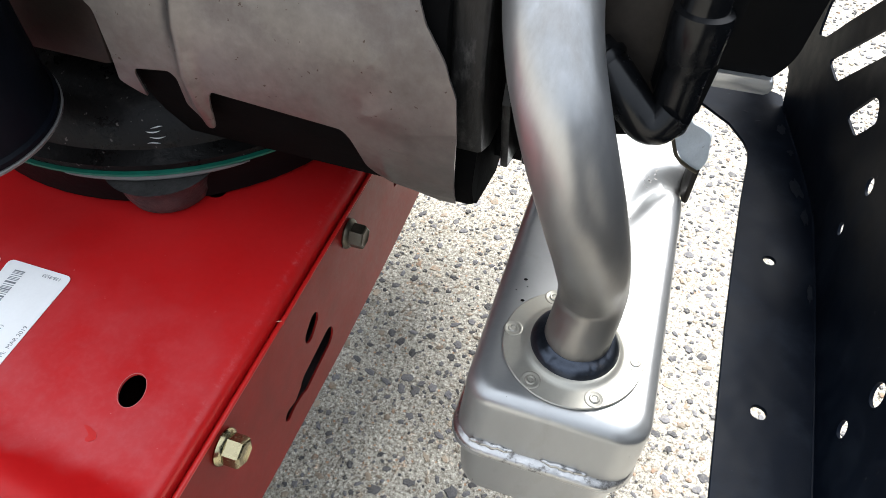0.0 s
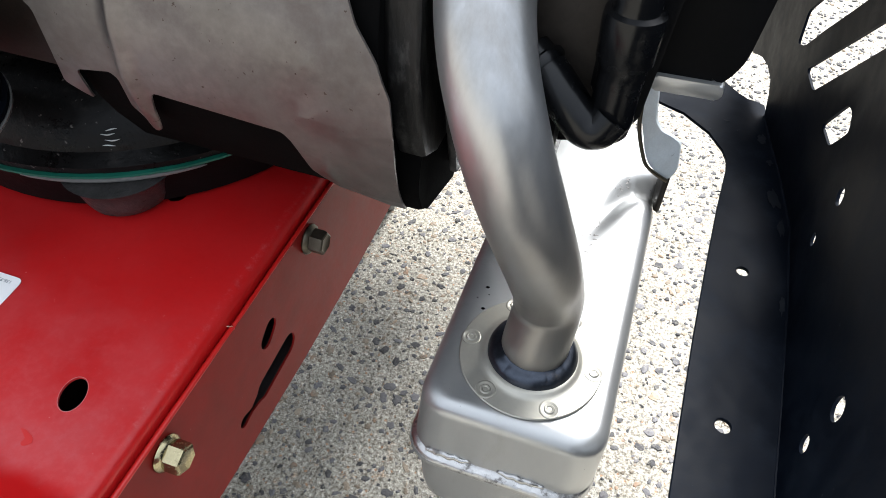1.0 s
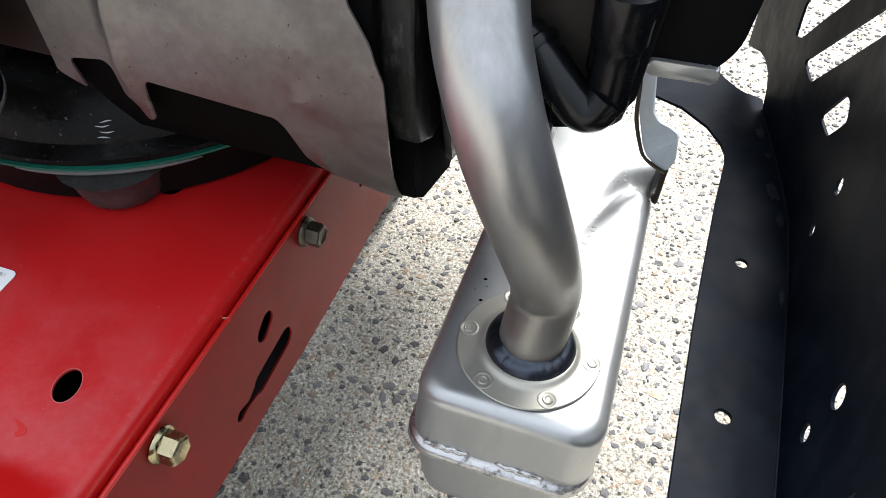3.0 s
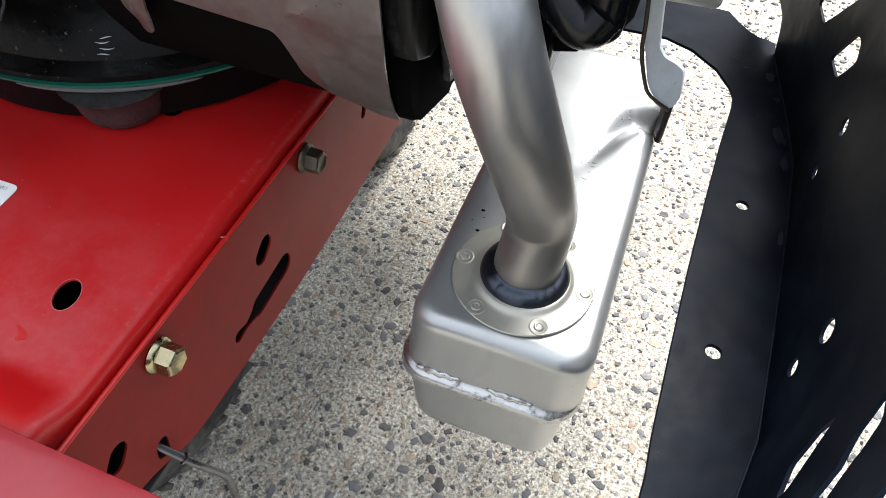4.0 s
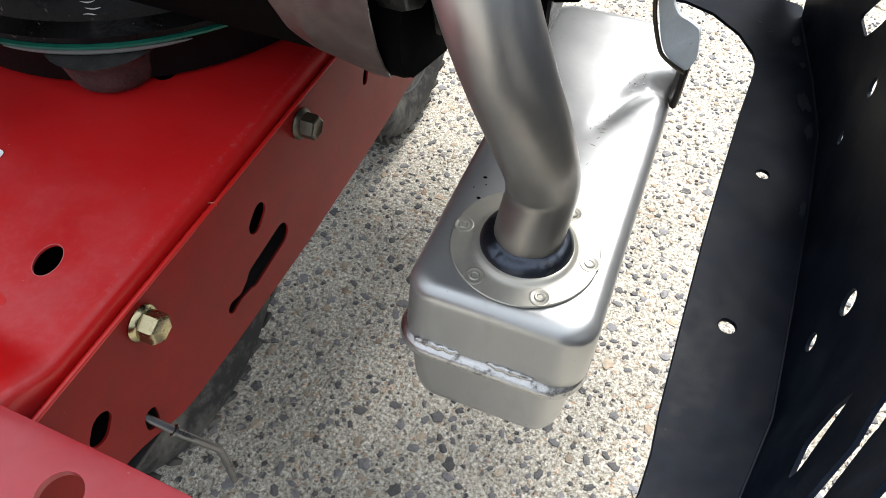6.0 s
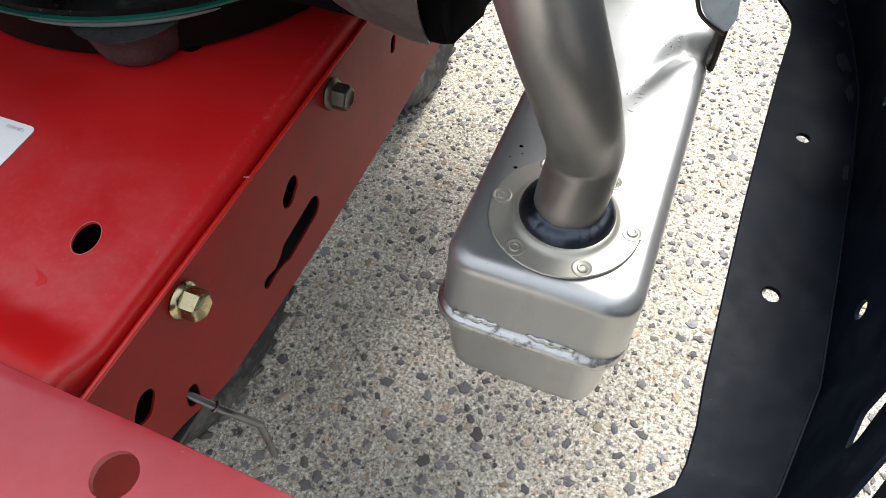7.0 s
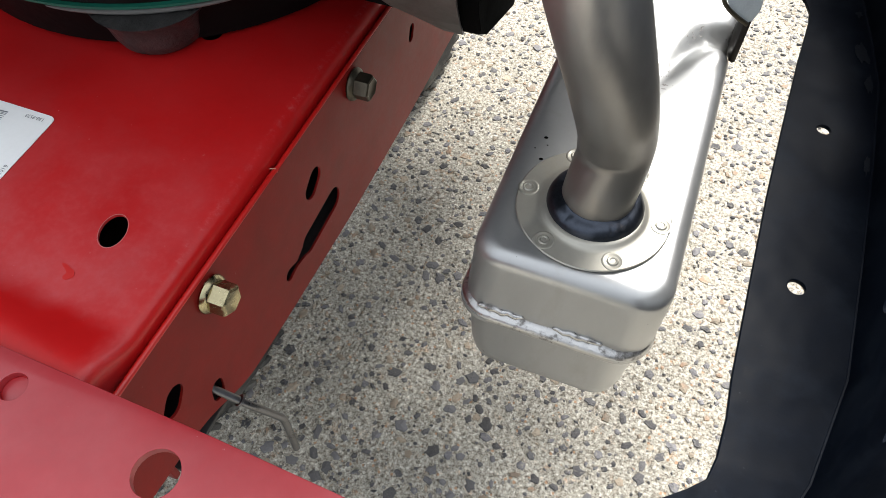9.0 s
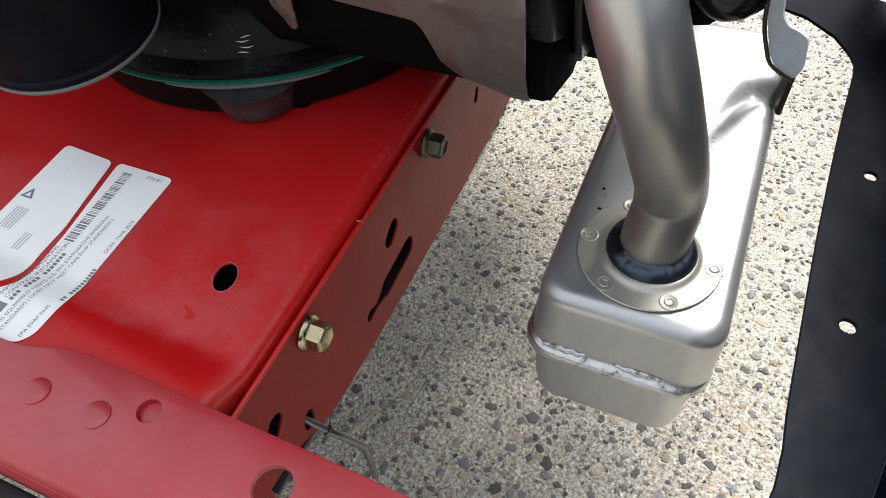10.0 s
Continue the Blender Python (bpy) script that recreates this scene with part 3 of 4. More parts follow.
    return [(cx + a * math.cos(k) * math.cos(t) - b * math.sin(k) * math.sin(t), cy + a * math.cos(k) * math.sin(t) + b * math.sin(k) * math.cos(t)) for k in np.linspace(0, 2 * math.pi, n, endpoint=False)]


top_holes = [tilted_oval(-0.1950, -0.1240, 0.0092, 0.0062, 108.5), ring_points(-0.2290, 0.0120, 0.0062, 16)]
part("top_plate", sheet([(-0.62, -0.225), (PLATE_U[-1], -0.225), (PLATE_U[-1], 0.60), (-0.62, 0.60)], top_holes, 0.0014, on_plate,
                        [(0, u) for u in PLATE_U[:-1]] + [(0, x) for x in (-0.32, -0.29, -0.26, -0.23, -0.21, -0.195, -0.18, -0.17)] + [(1, y) for y in np.linspace(-0.196, -0.154, 22)]), DUST_SHEEN, chassis, "glossy red top plate under dust and a painted sheen", angle=40)

# Thin pale ring: the highlight on the hole's edge, set in its colour.
part("worn_rim", tube([(x, y, 0.42695) for x, y in tilted_oval(-0.1950, -0.1240, 0.0094, 0.0064, 108.5, 48)], 0.0002, 8, closed=True), RIM, chassis, "pale highlight painted round the punched hole")

SIDE = -0.1505
side_outer = rounded([(-0.0570, 0.416), (-0.0580, 0.4145), (-0.0590, 0.416), (-0.235, 0.416), (-0.235, 0.345), (-0.165, 0.337), (-0.13, 0.318), (-0.08, 0.3145), (0.0, 0.3115), (0.1, 0.3135), (0.18, 0.319), (0.60, 0.33), (0.60, 0.416)], 0.012, 3)
def keyhole(p, q, r, neck, tail, t):
    """A round-ended slot from p to q that narrows to a neck and ends in a smaller round."""
    def arc(c, rad, a, b, step):
        return [(c[0] + rad * math.cos(radians(k)), c[1] + rad * math.sin(radians(k))) for k in range(a, b + 1, step)]
    w = 0.0022
    return arc(q, r, -90, 90, 18) + arc(p, r, 90, 150, 15) + [(neck[0], neck[1] + w)] + arc(tail, t, 60, 300, 24) + [(neck[0], neck[1] - w)] + arc(p, r, 225, 270, 15)


side_holes = [
    slot_points((-0.0350, 0.3765), (-0.0292, 0.3806), 0.0064),
    keyhole((-0.0480, 0.3435), (-0.0165, 0.3462), 0.0084, (-0.0635, 0.3418), (-0.0722, 0.3424), 0.0044),
    slot_points((0.1095, 0.376), (0.1115, 0.3815), 0.0036),
    slot_points((-0.173, 0.3735), (-0.169, 0.378), 0.0062),
    slot_points((-0.1492, 0.3405), (-0.1482, 0.3462), 0.0046),
]
part("side_plate", sheet(side_outer, side_holes, 0.0014, lambda a, b, h: (SIDE - h, a, b)), GRIMY_SHADED, chassis, "grimy red side plate with punched slots, shade in its colour", bevel=0.0006)
part("rolled_rim", tube(smooth_line([(-0.1520, -0.0575, 0.4148), (-0.1520, -0.0605, 0.4158), (-0.1519, -0.090, 0.4162), (-0.1519, -0.150, 0.4162), (-0.1519, -0.2345, 0.4162)], 6), 0.0015, 12), MARK, chassis, "bright red upper rim of the side plate")
part("rolled_rim", tube(smooth_line([(-0.1520, -0.0590, 0.4138), (-0.1518, -0.0530, 0.4158), (-0.1518, 0.02, 0.4166), (-0.1518, 0.12, 0.4166), (-0.1518, 0.35, 0.4166)], 6), 0.0013, 12), MARK, chassis, "bright red upper rim of the side plate")
# Three plates added inside the frame, dark so its holes read as shade.
part("bottom_plate", box(-0.62, -0.1526, -0.188, 0.6, 0.3205, 0.3240, 0.001), DARK, chassis)
part("inner_plate", box(-0.624, -0.6205, -0.188, 0.6, 0.3245, 0.4225, 0.001), DARK, chassis)
part("far_plate", box(-0.62, -0.1526, 0.596, 0.6, 0.3245, 0.4225, 0.001), DARK, chassis)
part("end_plate", box(-0.62, -0.1526, -0.193, -0.189, 0.3245, 0.4225, 0.001), GRIMY_SHADED, chassis)

# cross bar laid over the plate's near end
BAR = 0.436
bar_outer = rounded([(-0.62, -0.246), (-0.03, -0.2475), (-0.03, -0.1945), (-0.10, -0.1918), (-0.2307, -0.1893), (-0.2572, -0.1984), (-0.62, -0.1994)], 0.010, 4)
bar_holes = [ring_points(-0.1090, -0.2103, 0.0087, 28), ring_points(-0.1777, -0.2022, 0.0056, 20)]


def on_bar(a, b, h):
    lip = 0.0045 * max(0.0, (b + 0.1945) / 0.004) ** 2 if b > -0.1945 else 0.0
    drop = 0.010 * ((-0.236 - b) / 0.0095) ** 2 if b < -0.236 else 0.0
    return (a, b, BAR - h - drop - lip * 0.15)


cross_bar = part("cross_bar", sheet(bar_outer, bar_holes, 0.0036, on_bar, [(1, -0.1945), (1, -0.236), (1, -0.239), (1, -0.2415), (1, -0.244)]), RED, chassis, bevel=0.0012)
for x, y in ((-0.2325, -0.2138), (-0.1985, -0.2128)):
    part("rivet", turned([(0.0066, 0.0), (0.0066, 0.0008), (0.0058, 0.0013), (0.002, 0.0014)], (x, y, BAR - 0.0001), sides=28), RED, cross_bar)
part("front_flange", box(-0.62, -0.03, -0.2455, -0.2415, 0.39, BAR - 0.009, 0.001), RED, cross_bar)
# Dark box added below and in front of the cross bar.
part("belly_plate", box(-0.62, -0.185, -0.40, -0.2462, 0.30, 0.385, 0.004), DARK, chassis)
part("rear_flange", box(-0.62, -0.158, -0.1992, -0.1960, 0.395, BAR - 0.004, 0.001), GRIMY_SHADED, cross_bar)
part("plug", turned([(0.0058, 0.0), (0.0052, 0.001), (0.002, 0.0012)], (-0.1777, -0.2022, BAR - 0.0042), sides=20), RED, cross_bar)


def flange_bolt(y, z, mat, label, x=SIDE, turn=12, r=0.0069):
    """A hexagon bolt with a washer face, screwed into the side plate from outside."""
    sides = 6
    b = turned([(0.0094, 0.0), (0.0099, 0.0010), (0.0094, 0.0024), (0.0078, 0.0036)], (x + 0.0002, y, z), "x", 28)
    bolt = part("bolt", b, mat, chassis, label)
    bm = bmesh.new()
    prof = ((1.0, 0.0028), (1.0, 0.0105), (0.93, 0.0118), (0.80, 0.0124))
    rings = [[bm.verts.new((x + h, y + 1.155 * r * s * math.cos(radians(turn + 60 * k)), z + 1.155 * r * s * math.sin(radians(turn + 60 * k)))) for k in range(sides)] for s, h in prof]
    inner = [bm.verts.new((x + 0.0117, y + 0.66 * r * math.cos(radians(turn + 60 * k)), z + 0.66 * r * math.sin(radians(turn + 60 * k)))) for k in range(sides)]
    rings.append(inner)
    for a, c in zip(rings, rings[1:]):
        for k in range(sides):
            bm.faces.new((a[k - 1], a[k], c[k], c[k - 1]))
    bm.faces.new(rings[0])
    bm.faces.new(rings[-1][::-1])
    bmesh.ops.bevel(bm, geom=[e for e in bm.edges if e.calc_face_angle(0) > radians(30)], offset=0.0012, segments=3, profile=0.5, affect="EDGES")
    part("hex_head", bm, mat, bolt, angle=25)


flange_bolt(-0.1265, 0.4035, ZINC, "yellow zinc flanged bolt", turn=23)
flange_bolt(0.0255, 0.404, DULLZINC, "tarnished brownish flanged bolt", turn=0)

# ---- muffler ----
muffler = thing("muffler", "bright aluminised steel box muffler with a welded bent exhaust pipe", "muffler", (0.0, 0.097, 0.271))
CX, CY, HX, HY = 0.0, 0.0970, 0.0525, 0.1470


# the pressed hollow that runs in from the far mounting bracket: place, depth, width
HOLLOW = [(0.060, 0.170, 0.0150, 0.0125), (0.046, 0.172, 0.0130, 0.0115), (0.037, 0.1695, 0.0095, 0.0095), (0.030, 0.158, 0.0062, 0.0078), (0.024, 0.144, 0.0036, 0.0068), (0.018, 0.125, 0.0017, 0.0060), (0.012, 0.106, 0.0003, 0.0055)]


def dent(x, y):
    """How far the top is pressed in at a place."""
    best = 0.0
    for p, q in zip(HOLLOW, HOLLOW[1:]):
        ux, uy = q[0] - p[0], q[1] - p[1]
        k = min(max(((x - p[0]) * ux + (y - p[1]) * uy) / (ux * ux + uy * uy), 0.0), 1.0)
        deep, wide = p[2] + k * (q[2] - p[2]), p[3] + k * (q[3] - p[3])
        best = max(best, deep * math.exp(-((x - p[0] - k * ux) ** 2 + (y - p[1] - k * uy) ** 2) / wide ** 2))
    return -best


loops = []
for k in range(6):
    s = k / 5
    loops.append([(x, y, 0.3375 + s * 0.041) for x, y in rounded_rect(CX - 0.0015 * (1 - s), CY, HX + 0.0012 * (1 - s), HY + 0.0022 * (1 - s), 0.018, 8, 66)])
for k in range(1, 9):
    a = radians(90 * k / 8)
    i = 0.0095 * (1 - math.cos(a))
    loops.append([(x, y, 0.3785 + 0.0095 * math.sin(a)) for x, y in rounded_rect(CX, CY, HX - i, HY - i, 0.018 - i * 0.5, 8, 66)])
for k in range(1, 24):
    i = 0.0095 + (HX - 0.0095) * (k / 24)
    hy = (HY - 0.0095) * (1 - (k / 24) ** 1.6) + 0.09 * (k / 24) ** 1.6
    loops.append([(x, y, 0.388) for x, y in rounded_rect(CX, CY, HX - i, hy, max(0.0132 * (1 - k / 24), 0.0004), 8, 66)])
bm = loft(loops)
for v in bm.verts:
    if v.co.z > 0.37:
        v.co.z += dent(v.co.x, v.co.y)
part("upper_shell", bm, STEEL, muffler)
low = [(-0.0045, 0.3385), (-0.0048, 0.3355), (0.0, 0.3335), (0.0005, 0.318), (0.0018, 0.288), (0.0032, 0.278), (0.0070, 0.2712), (0.0125, 0.2690), (0.04, 0.2690)]
part("lower_shell", loft([[(x, y, z) for x, y in rounded_rect(-0.003, CY, 0.0500 - i, 0.1495 - i, max(0.018 - i * 0.4, 0.006))] for i, z in low]), STEEL, muffler)
lip = []
rnd = random.Random(3)
count = len(rounded_rect(0, 0, 0.05, 0.15, 0.02, 10, 90))
knobs = [rnd.uniform(-1, 1) for _ in range(count)]
uneven = [(knobs[i - 2] + 2 * knobs[i - 1] + 2 * knobs[i] + knobs[(i + 1) % count]) / 6 for i in range(count)]
for out, z, rough in ((-0.0026, 0.3450, 0.0), (-0.0012, 0.3424, 0.6), (0.0010, 0.3408, 1.0), (0.0030, 0.3402, 0.5), (0.0042, 0.3388, 0.4), (0.0046, 0.3368, 0.4), (0.0043, 0.3346, 0.4), (0.0032, 0.3330, 0.3), (0.0004, 0.3326, 0.0), (-0.0040, 0.3330, 0.0)):
    ring = rounded_rect(-0.0025, CY, 0.0510 + out, 0.1497 + out, 0.0185 + out * 0.8, 10, 90)
    lip.append([(x, y, z + 0.0010 * rough * uneven[i]) for i, (x, y) in enumerate(ring)])
part("seam_bead", loft(lip), BEAD, muffler, "rolled and welded bright seam")

for x0, x1 in ((-0.0440, -0.0170), (-0.0010, 0.0270)):
    line = [(x, -0.0523 + 0.0003 * math.sin(900 * x), 0.3432 + 0.0004 * math.sin(700 * x + 1)) for x in np.linspace(x0, x1, 22)]
    part("weld_fillet", tube(line, lambda k: 0.0003 + 0.0017 * math.sin(math.pi * k) ** 0.4, 12, wobble=0.12, seed=6), BEAD, muffler, "lumpy weld along the seam")

disc = part("flange_disc", turned([(0.0376, -0.0004), (0.0376, 0.0008), (0.0404, 0.0009), (0.0409, 0.0014), (0.0403, 0.0020), (0.0310, 0.0021), (0.0292, 0.0024), (0.0280, 0.0030), (0.0270, 0.0038), (0.0258, 0.0044), (0.0240, 0.0046)],
                                  (0.0008, -0.0015, 0.3878), sides=64), DISC, muffler, "straw-tinted round flange plate")
for k in range(6):
    a = radians(60 * k - 0.5)
    c = (0.0008 + 0.0358 * math.cos(a), -0.0008 + 0.0358 * math.sin(a), 0.3893)
    part("pressed_ring", turned([(0.0058, -0.0004), (0.0056, 0.0001), (0.0050, 0.0003), (0.0043, 0.0001), (0.0036, -0.0001)], (c[0], c[1], c[2] + 0.0007), sides=28), DISC, disc)
    part("rivet", turned([(0.0031, 0.0), (0.0030, 0.0009), (0.0025, 0.0014), (0.0018, 0.0013), (0.0014, 0.0009), (0.0004, 0.0009)], c, sides=20), DISC, disc)
bm = turned([(0.0257, 0.3908), (0.0254, 0.3930), (0.0248, 0.3946), (0.0239, 0.3960), (0.0228, 0.3971), (0.0216, 0.3978), (0.0202, 0.3983), (0.0190, 0.3988), (0.0182, 0.3994)], (0.0012, -0.0005, 0), sides=160)
for v in bm.verts:
    a = math.atan2(v.co.y, v.co.x)
    v.co.z += 0.00022 * math.sin(5 * a + 1) + 0.00010 * math.sin(13 * a)
    for at, deep in ((-2.05, 0.0006), (-1.82, 0.0004), (-0.95, 0.0006), (-0.72, 0.0003), (-0.45, 0.0005)):
        v.co.z -= deep * math.exp(-((a - at) / 0.05) ** 2 - ((math.hypot(v.co.x - 0.0012, v.co.y) - 0.0228) / 0.0018) ** 2)
part("weld_ring", bm, WELD, muffler, "blue-black weld round the pipe")
PIPE_LINE = [(0.0012, 0.0, 0.386), (0.0016, 0.0004, 0.40), (0.003, 0.0052, 0.415), (0.0032, 0.0082, 0.43), (0.0013, 0.0040, 0.445), (-0.0009, -0.0024, 0.46),
             (-0.0047, -0.0100, 0.48), (-0.0093, -0.0170, 0.50), (-0.0145, -0.0222, 0.52), (-0.0212, -0.0238, 0.54), (-0.0288, -0.0210, 0.56),
             (-0.0366, -0.0137, 0.58), (-0.042, -0.003, 0.60), (-0.045, 0.014, 0.62), (-0.047, 0.038, 0.636), (-0.048, 0.075, 0.645)]
pipe_line = smooth_line(PIPE_LINE, 8)
for _ in range(3):
    pipe_line = [pipe_line[0]] + [(a + 2 * b + c) / 4 for a, b, c in zip(pipe_line, pipe_line[1:], pipe_line[2:])] + [pipe_line[-1]]
bm = tube(pipe_line, 0.0188, 56)
for v in bm.verts:
    out = Vector((v.co.x - 0.003, v.co.y - 0.007, 0.0)).normalized()
    facing = max(0.0, out.dot(Vector((-0.75, -0.66, 0.0))))
    fold_at = 0.427 + 0.30 * (v.co.x - 0.003)
    v.co -= out * facing * (0.0006 * math.exp(-((v.co.z - fold_at) / 0.0028) ** 2) - 0.0003 * math.exp(-((v.co.z - fold_at - 0.008) / 0.0045) ** 2))
part("exhaust_pipe", bm, PIPE, muffler, "bare steel exhaust pipe with a kinked bend")
rnd = random.Random(21)
marks = [(0.0180, 0.1230, 0.0100, 0.00018, 98), (0.0182, 0.1090, 0.0022, 0.0004, 10), (0.0178, 0.1050, 0.0018, 0.0004, 15), (0.0165, 0.0990, 0.0016, 0.0003, 60), (0.0150, 0.0915, 0.0022, 0.0004, 170), (0.0160, 0.0740, 0.0016, 0.0002, 70), (0.0415, 0.0850, 0.0007, 0.0004, 30), (0.0170, 0.1700, 0.0026, 0.0002, 95)]
marks += [(0.0135 + rnd.uniform(-0.004, 0.006), 0.118 + rnd.uniform(-0.014, 0.010), rnd.uniform(0.0005, 0.0013), rnd.uniform(0.0002, 0.0004), rnd.uniform(0, 180)) for _ in range(14)]
marks += [(0.0230 + 0.0085 * k + rnd.uniform(-0.002, 0.002), 0.158 + 0.022 * k + rnd.uniform(-0.004, 0.004), rnd.uniform(0.0005, 0.0012), rnd.uniform(0.0002, 0.0004), rnd.uniform(0, 180)) for k in np.linspace(0, 1, 16)]
for x, y, long, wide, turn in marks:
    bm = prism([(-long, 0.0), (-0.4 * long, -wide), (0.6 * long, -wide), (long, 0.0), (0.3 * long, wide), (-0.6 * long, wide)], -0.0006, 0.0001, "z")
    bm.transform(pose(x, y, 0.388 + dent(x, y), 0, 0, turn))
    part("scratch", bm, SCRATCH, muffler, smooth=False)
for x, y, r in ((-0.0370, 0.0400, 0.0013), (-0.0350, 0.0230, 0.0013), (-0.0345, 0.0345, 0.0005), (-0.0405, 0.0300, 0.0005)):
    part("soot_spot", prism(rounded([(x - r, y - 0.4 * r), (x + 0.3 * r, y - 0.8 * r), (x + 1.2 * r, y), (x + 0.6 * r, y + 0.7 * r), (x - 0.5 * r, y + 0.6 * r)], r * 0.4, 2), 0.3875, 0.3882, "z"), SOOT, muffler, "black soot spot", smooth=False)
# mounting bracket at the far end
bm = sheet(rounded([(0.0385, 0.4195), (0.0548, 0.4052), (0.0585, 0.4140), (0.0556, 0.4330), (0.0480, 0.4385), (0.0415, 0.4415), (0.0357, 0.4490), (0.0316, 0.4735), (0.0170, 0.57), (0.0095, 0.57), (0.0238, 0.4705), (0.0270, 0.4470), (0.0345, 0.4260)], 0.003, 3), [], 0.0032,
           lambda a, b, h: (a + 0.25 * h, 0.1535 + max(0.0, a - 0.04) * 0.45 + 0.3 * min(max(b - 0.412, 0.0), 0.03) + h, b), [(1, 0.412), (1, 0.442)])
part("mounting_bracket", bm, BLUEZINC, muffler, "bent zinc-plated mounting bracket", bevel=0.0009)
part("bracket_foot", prism(rounded([(0.0495, 0.172), (0.0525, 0.160), (0.0560, 0.160), (0.0575, 0.176), (0.0550, 0.190), (0.050, 0.188)], 0.0025), 0.376, 0.4085, "z", 0.001), RUST, muffler, "dark brown mounting lug")

part("bracket_edge", tube(smooth_line([(0.0165, 0.1530, 0.52), (0.0236, 0.1530, 0.4715), (0.0268, 0.1530, 0.4475), (0.0343, 0.1530, 0.4262), (0.0388, 0.1530, 0.4190), (0.0460, 0.1550, 0.4128), (0.0540, 0.1592, 0.4062)], 4), 0.0014, 10), DULLZINC, muffler, "darker folded edge of the bracket")

# ---- black guard ----
guard = thing("engine_guard", "black powder-coated steel engine guard with slots, scuffed", "engine guard", (0.13, 0.1, 0.3485))
FOLD_Y = [-0.26, -0.19, -0.14, -0.092, -0.03, 0.046, 0.13, 0.21, 0.27, 0.33, 0.368, 0.46]
FOLD_X = [0.05, 0.090, 0.114, 0.1345, 0.148, 0.152, 0.1555, 0.157, 0.1495, 0.139, 0.1325, 0.117]
fold = along(FOLD_Y, FOLD_X)
FLOOR = 0.3485
outer = [(-0.03, 0.345), (0.04, 0.347), (0.0646, 0.333), (0.0882, 0.3104), (0.1015, 0.291), (0.1055, 0.279), (0.1058, 0.265), (0.102, 0.215), (0.0985, 0.15), (0.0955, 0.08), (0.0935, 0.01), (0.0925, -0.05),
         (0.0930, -0.072), (0.0915, -0.094), (0.0885, -0.1067), (0.0807, -0.1147), (0.0652, -0.1275), (0.02, -0.16), (0.0, -0.26), (0.05, -0.26)]
outer += [(fold(y) + 0.0005, y) for y in FOLD_Y[1:-2]] + [(0.1345, 0.3735), (0.128, 0.3775), (0.119, 0.3800), (0.111, 0.3865), (0.101, 0.3990), (0.09, 0.415), (-0.03, 0.42)]
part("flange", sheet(outer, [ring_points(0.1240, 0.1517, 0.0042, 18), ring_points(0.1183, 0.0183, 0.0048, 18)], 0.003, lambda a, b, h: (a, b, FLOOR - h + (0.0011 * math.sin(b * 45) + 0.0007 * math.sin(b * 101 + 1)) * (1 - min(1, (a - 0.09) / 0.05)))), BLACK, guard, bevel=0.0008)


lean = along([-0.3, 0.05, 0.13, 0.2, 0.3], [0.11, 0.11, 0.035, 0.0, -0.05])


def on_wall(a, b, h):
    return (fold(a) + lean(a) * (b - FLOOR) + h, a, b)


wall_holes = [ring_points(0.1578, 0.4265, 0.0062, 16), ring_points(0.158, 0.3870, 0.0046, 16), ring_points(0.0062, 0.4098, 0.0072, 18), ring_points(0.0024, 0.3775, 0.0055, 16),
              rounded([(0.243, 0.421), (0.2195, 0.4205), (0.201, 0.446), (0.2145, 0.4550), (0.222, 0.4525)], 0.004),
              rounded([(0.305, 0.428), (0.281, 0.4243), (0.178, 0.54), (0.196, 0.545)], 0.005),
              rounded([(0.343, 0.428), (0.326, 0.436), (0.2912, 0.4732), (0.24, 0.53), (0.262, 0.54), (0.3455, 0.4555)], 0.005),
              rounded([(-0.0600, 0.4345), (-0.0605, 0.4195), (-0.0705, 0.402), (-0.0880, 0.3985), (-0.0865, 0.407)], 0.003),
              rounded([(-0.0665, 0.470), (-0.0790, 0.4545), (-0.1215, 0.4310), (-0.147, 0.417), (-0.155, 0.437), (-0.1308, 0.4502), (-0.0939, 0.4605), (-0.082, 0.472)], 0.003),
              rounded([(-0.10, 0.513), (-0.165, 0.472), (-0.17, 0.487), (-0.11, 0.525)], 0.004)]
part("upright_panel", sheet([(-0.26, FLOOR - 0.003), (0.356, FLOOR - 0.003), (0.3655, 0.3655), (0.3750, 0.3745), (0.395, 0.3765), (0.4165, 0.372), (0.4400, 0.362), (0.46, 0.354), (0.46, 0.60), (-0.26, 0.60)], wall_holes, 0.0020, on_wall, [(0, y) for y in FOLD_Y[1:-1]] + [(0, 0.2), (0, 0.05), (0, 0.30)]), BLACK, guard, bevel=0.0008)
part("fold_edge", tube([(fold(y) - 0.0004, y, FLOOR - 0.0010) for y in np.linspace(-0.25, 0.356, 120)], 0.0014, 10), BLACK, guard, "worn fold of the guard")

for x, y, w, d, turn, seed in ((0.1330, 0.3180, 0.0050, 0.0100, 8, 1), (0.1402, 0.2870, 0.0030, 0.0050, 0, 2), (0.1442, 0.2400, 0.0055, 0.0150, 10, 3), (0.1500, 0.2080, 0.0035, 0.0120, 4, 4),
                                (0.1508, 0.1270, 0.0022, 0.0110, -2, 5), (0.1010, 0.2320, 0.0030, 0.0012, 20, 7), (0.1120, 0.3220, 0.0045, 0.0006, 30, 8), (0.1020, 0.3330, 0.0040, 0.0005, -15, 9)):
    rnd = random.Random(seed)
    ragged = [(w * rnd.uniform(0.45, 1.1) * math.cos(2 * math.pi * k / 16), d * rnd.uniform(0.45, 1.1) * math.sin(2 * math.pi * k / 16)) for k in range(16)]
    bm = prism(rounded(ragged, 0.001, 2), 0.0, 0.00015, "z")
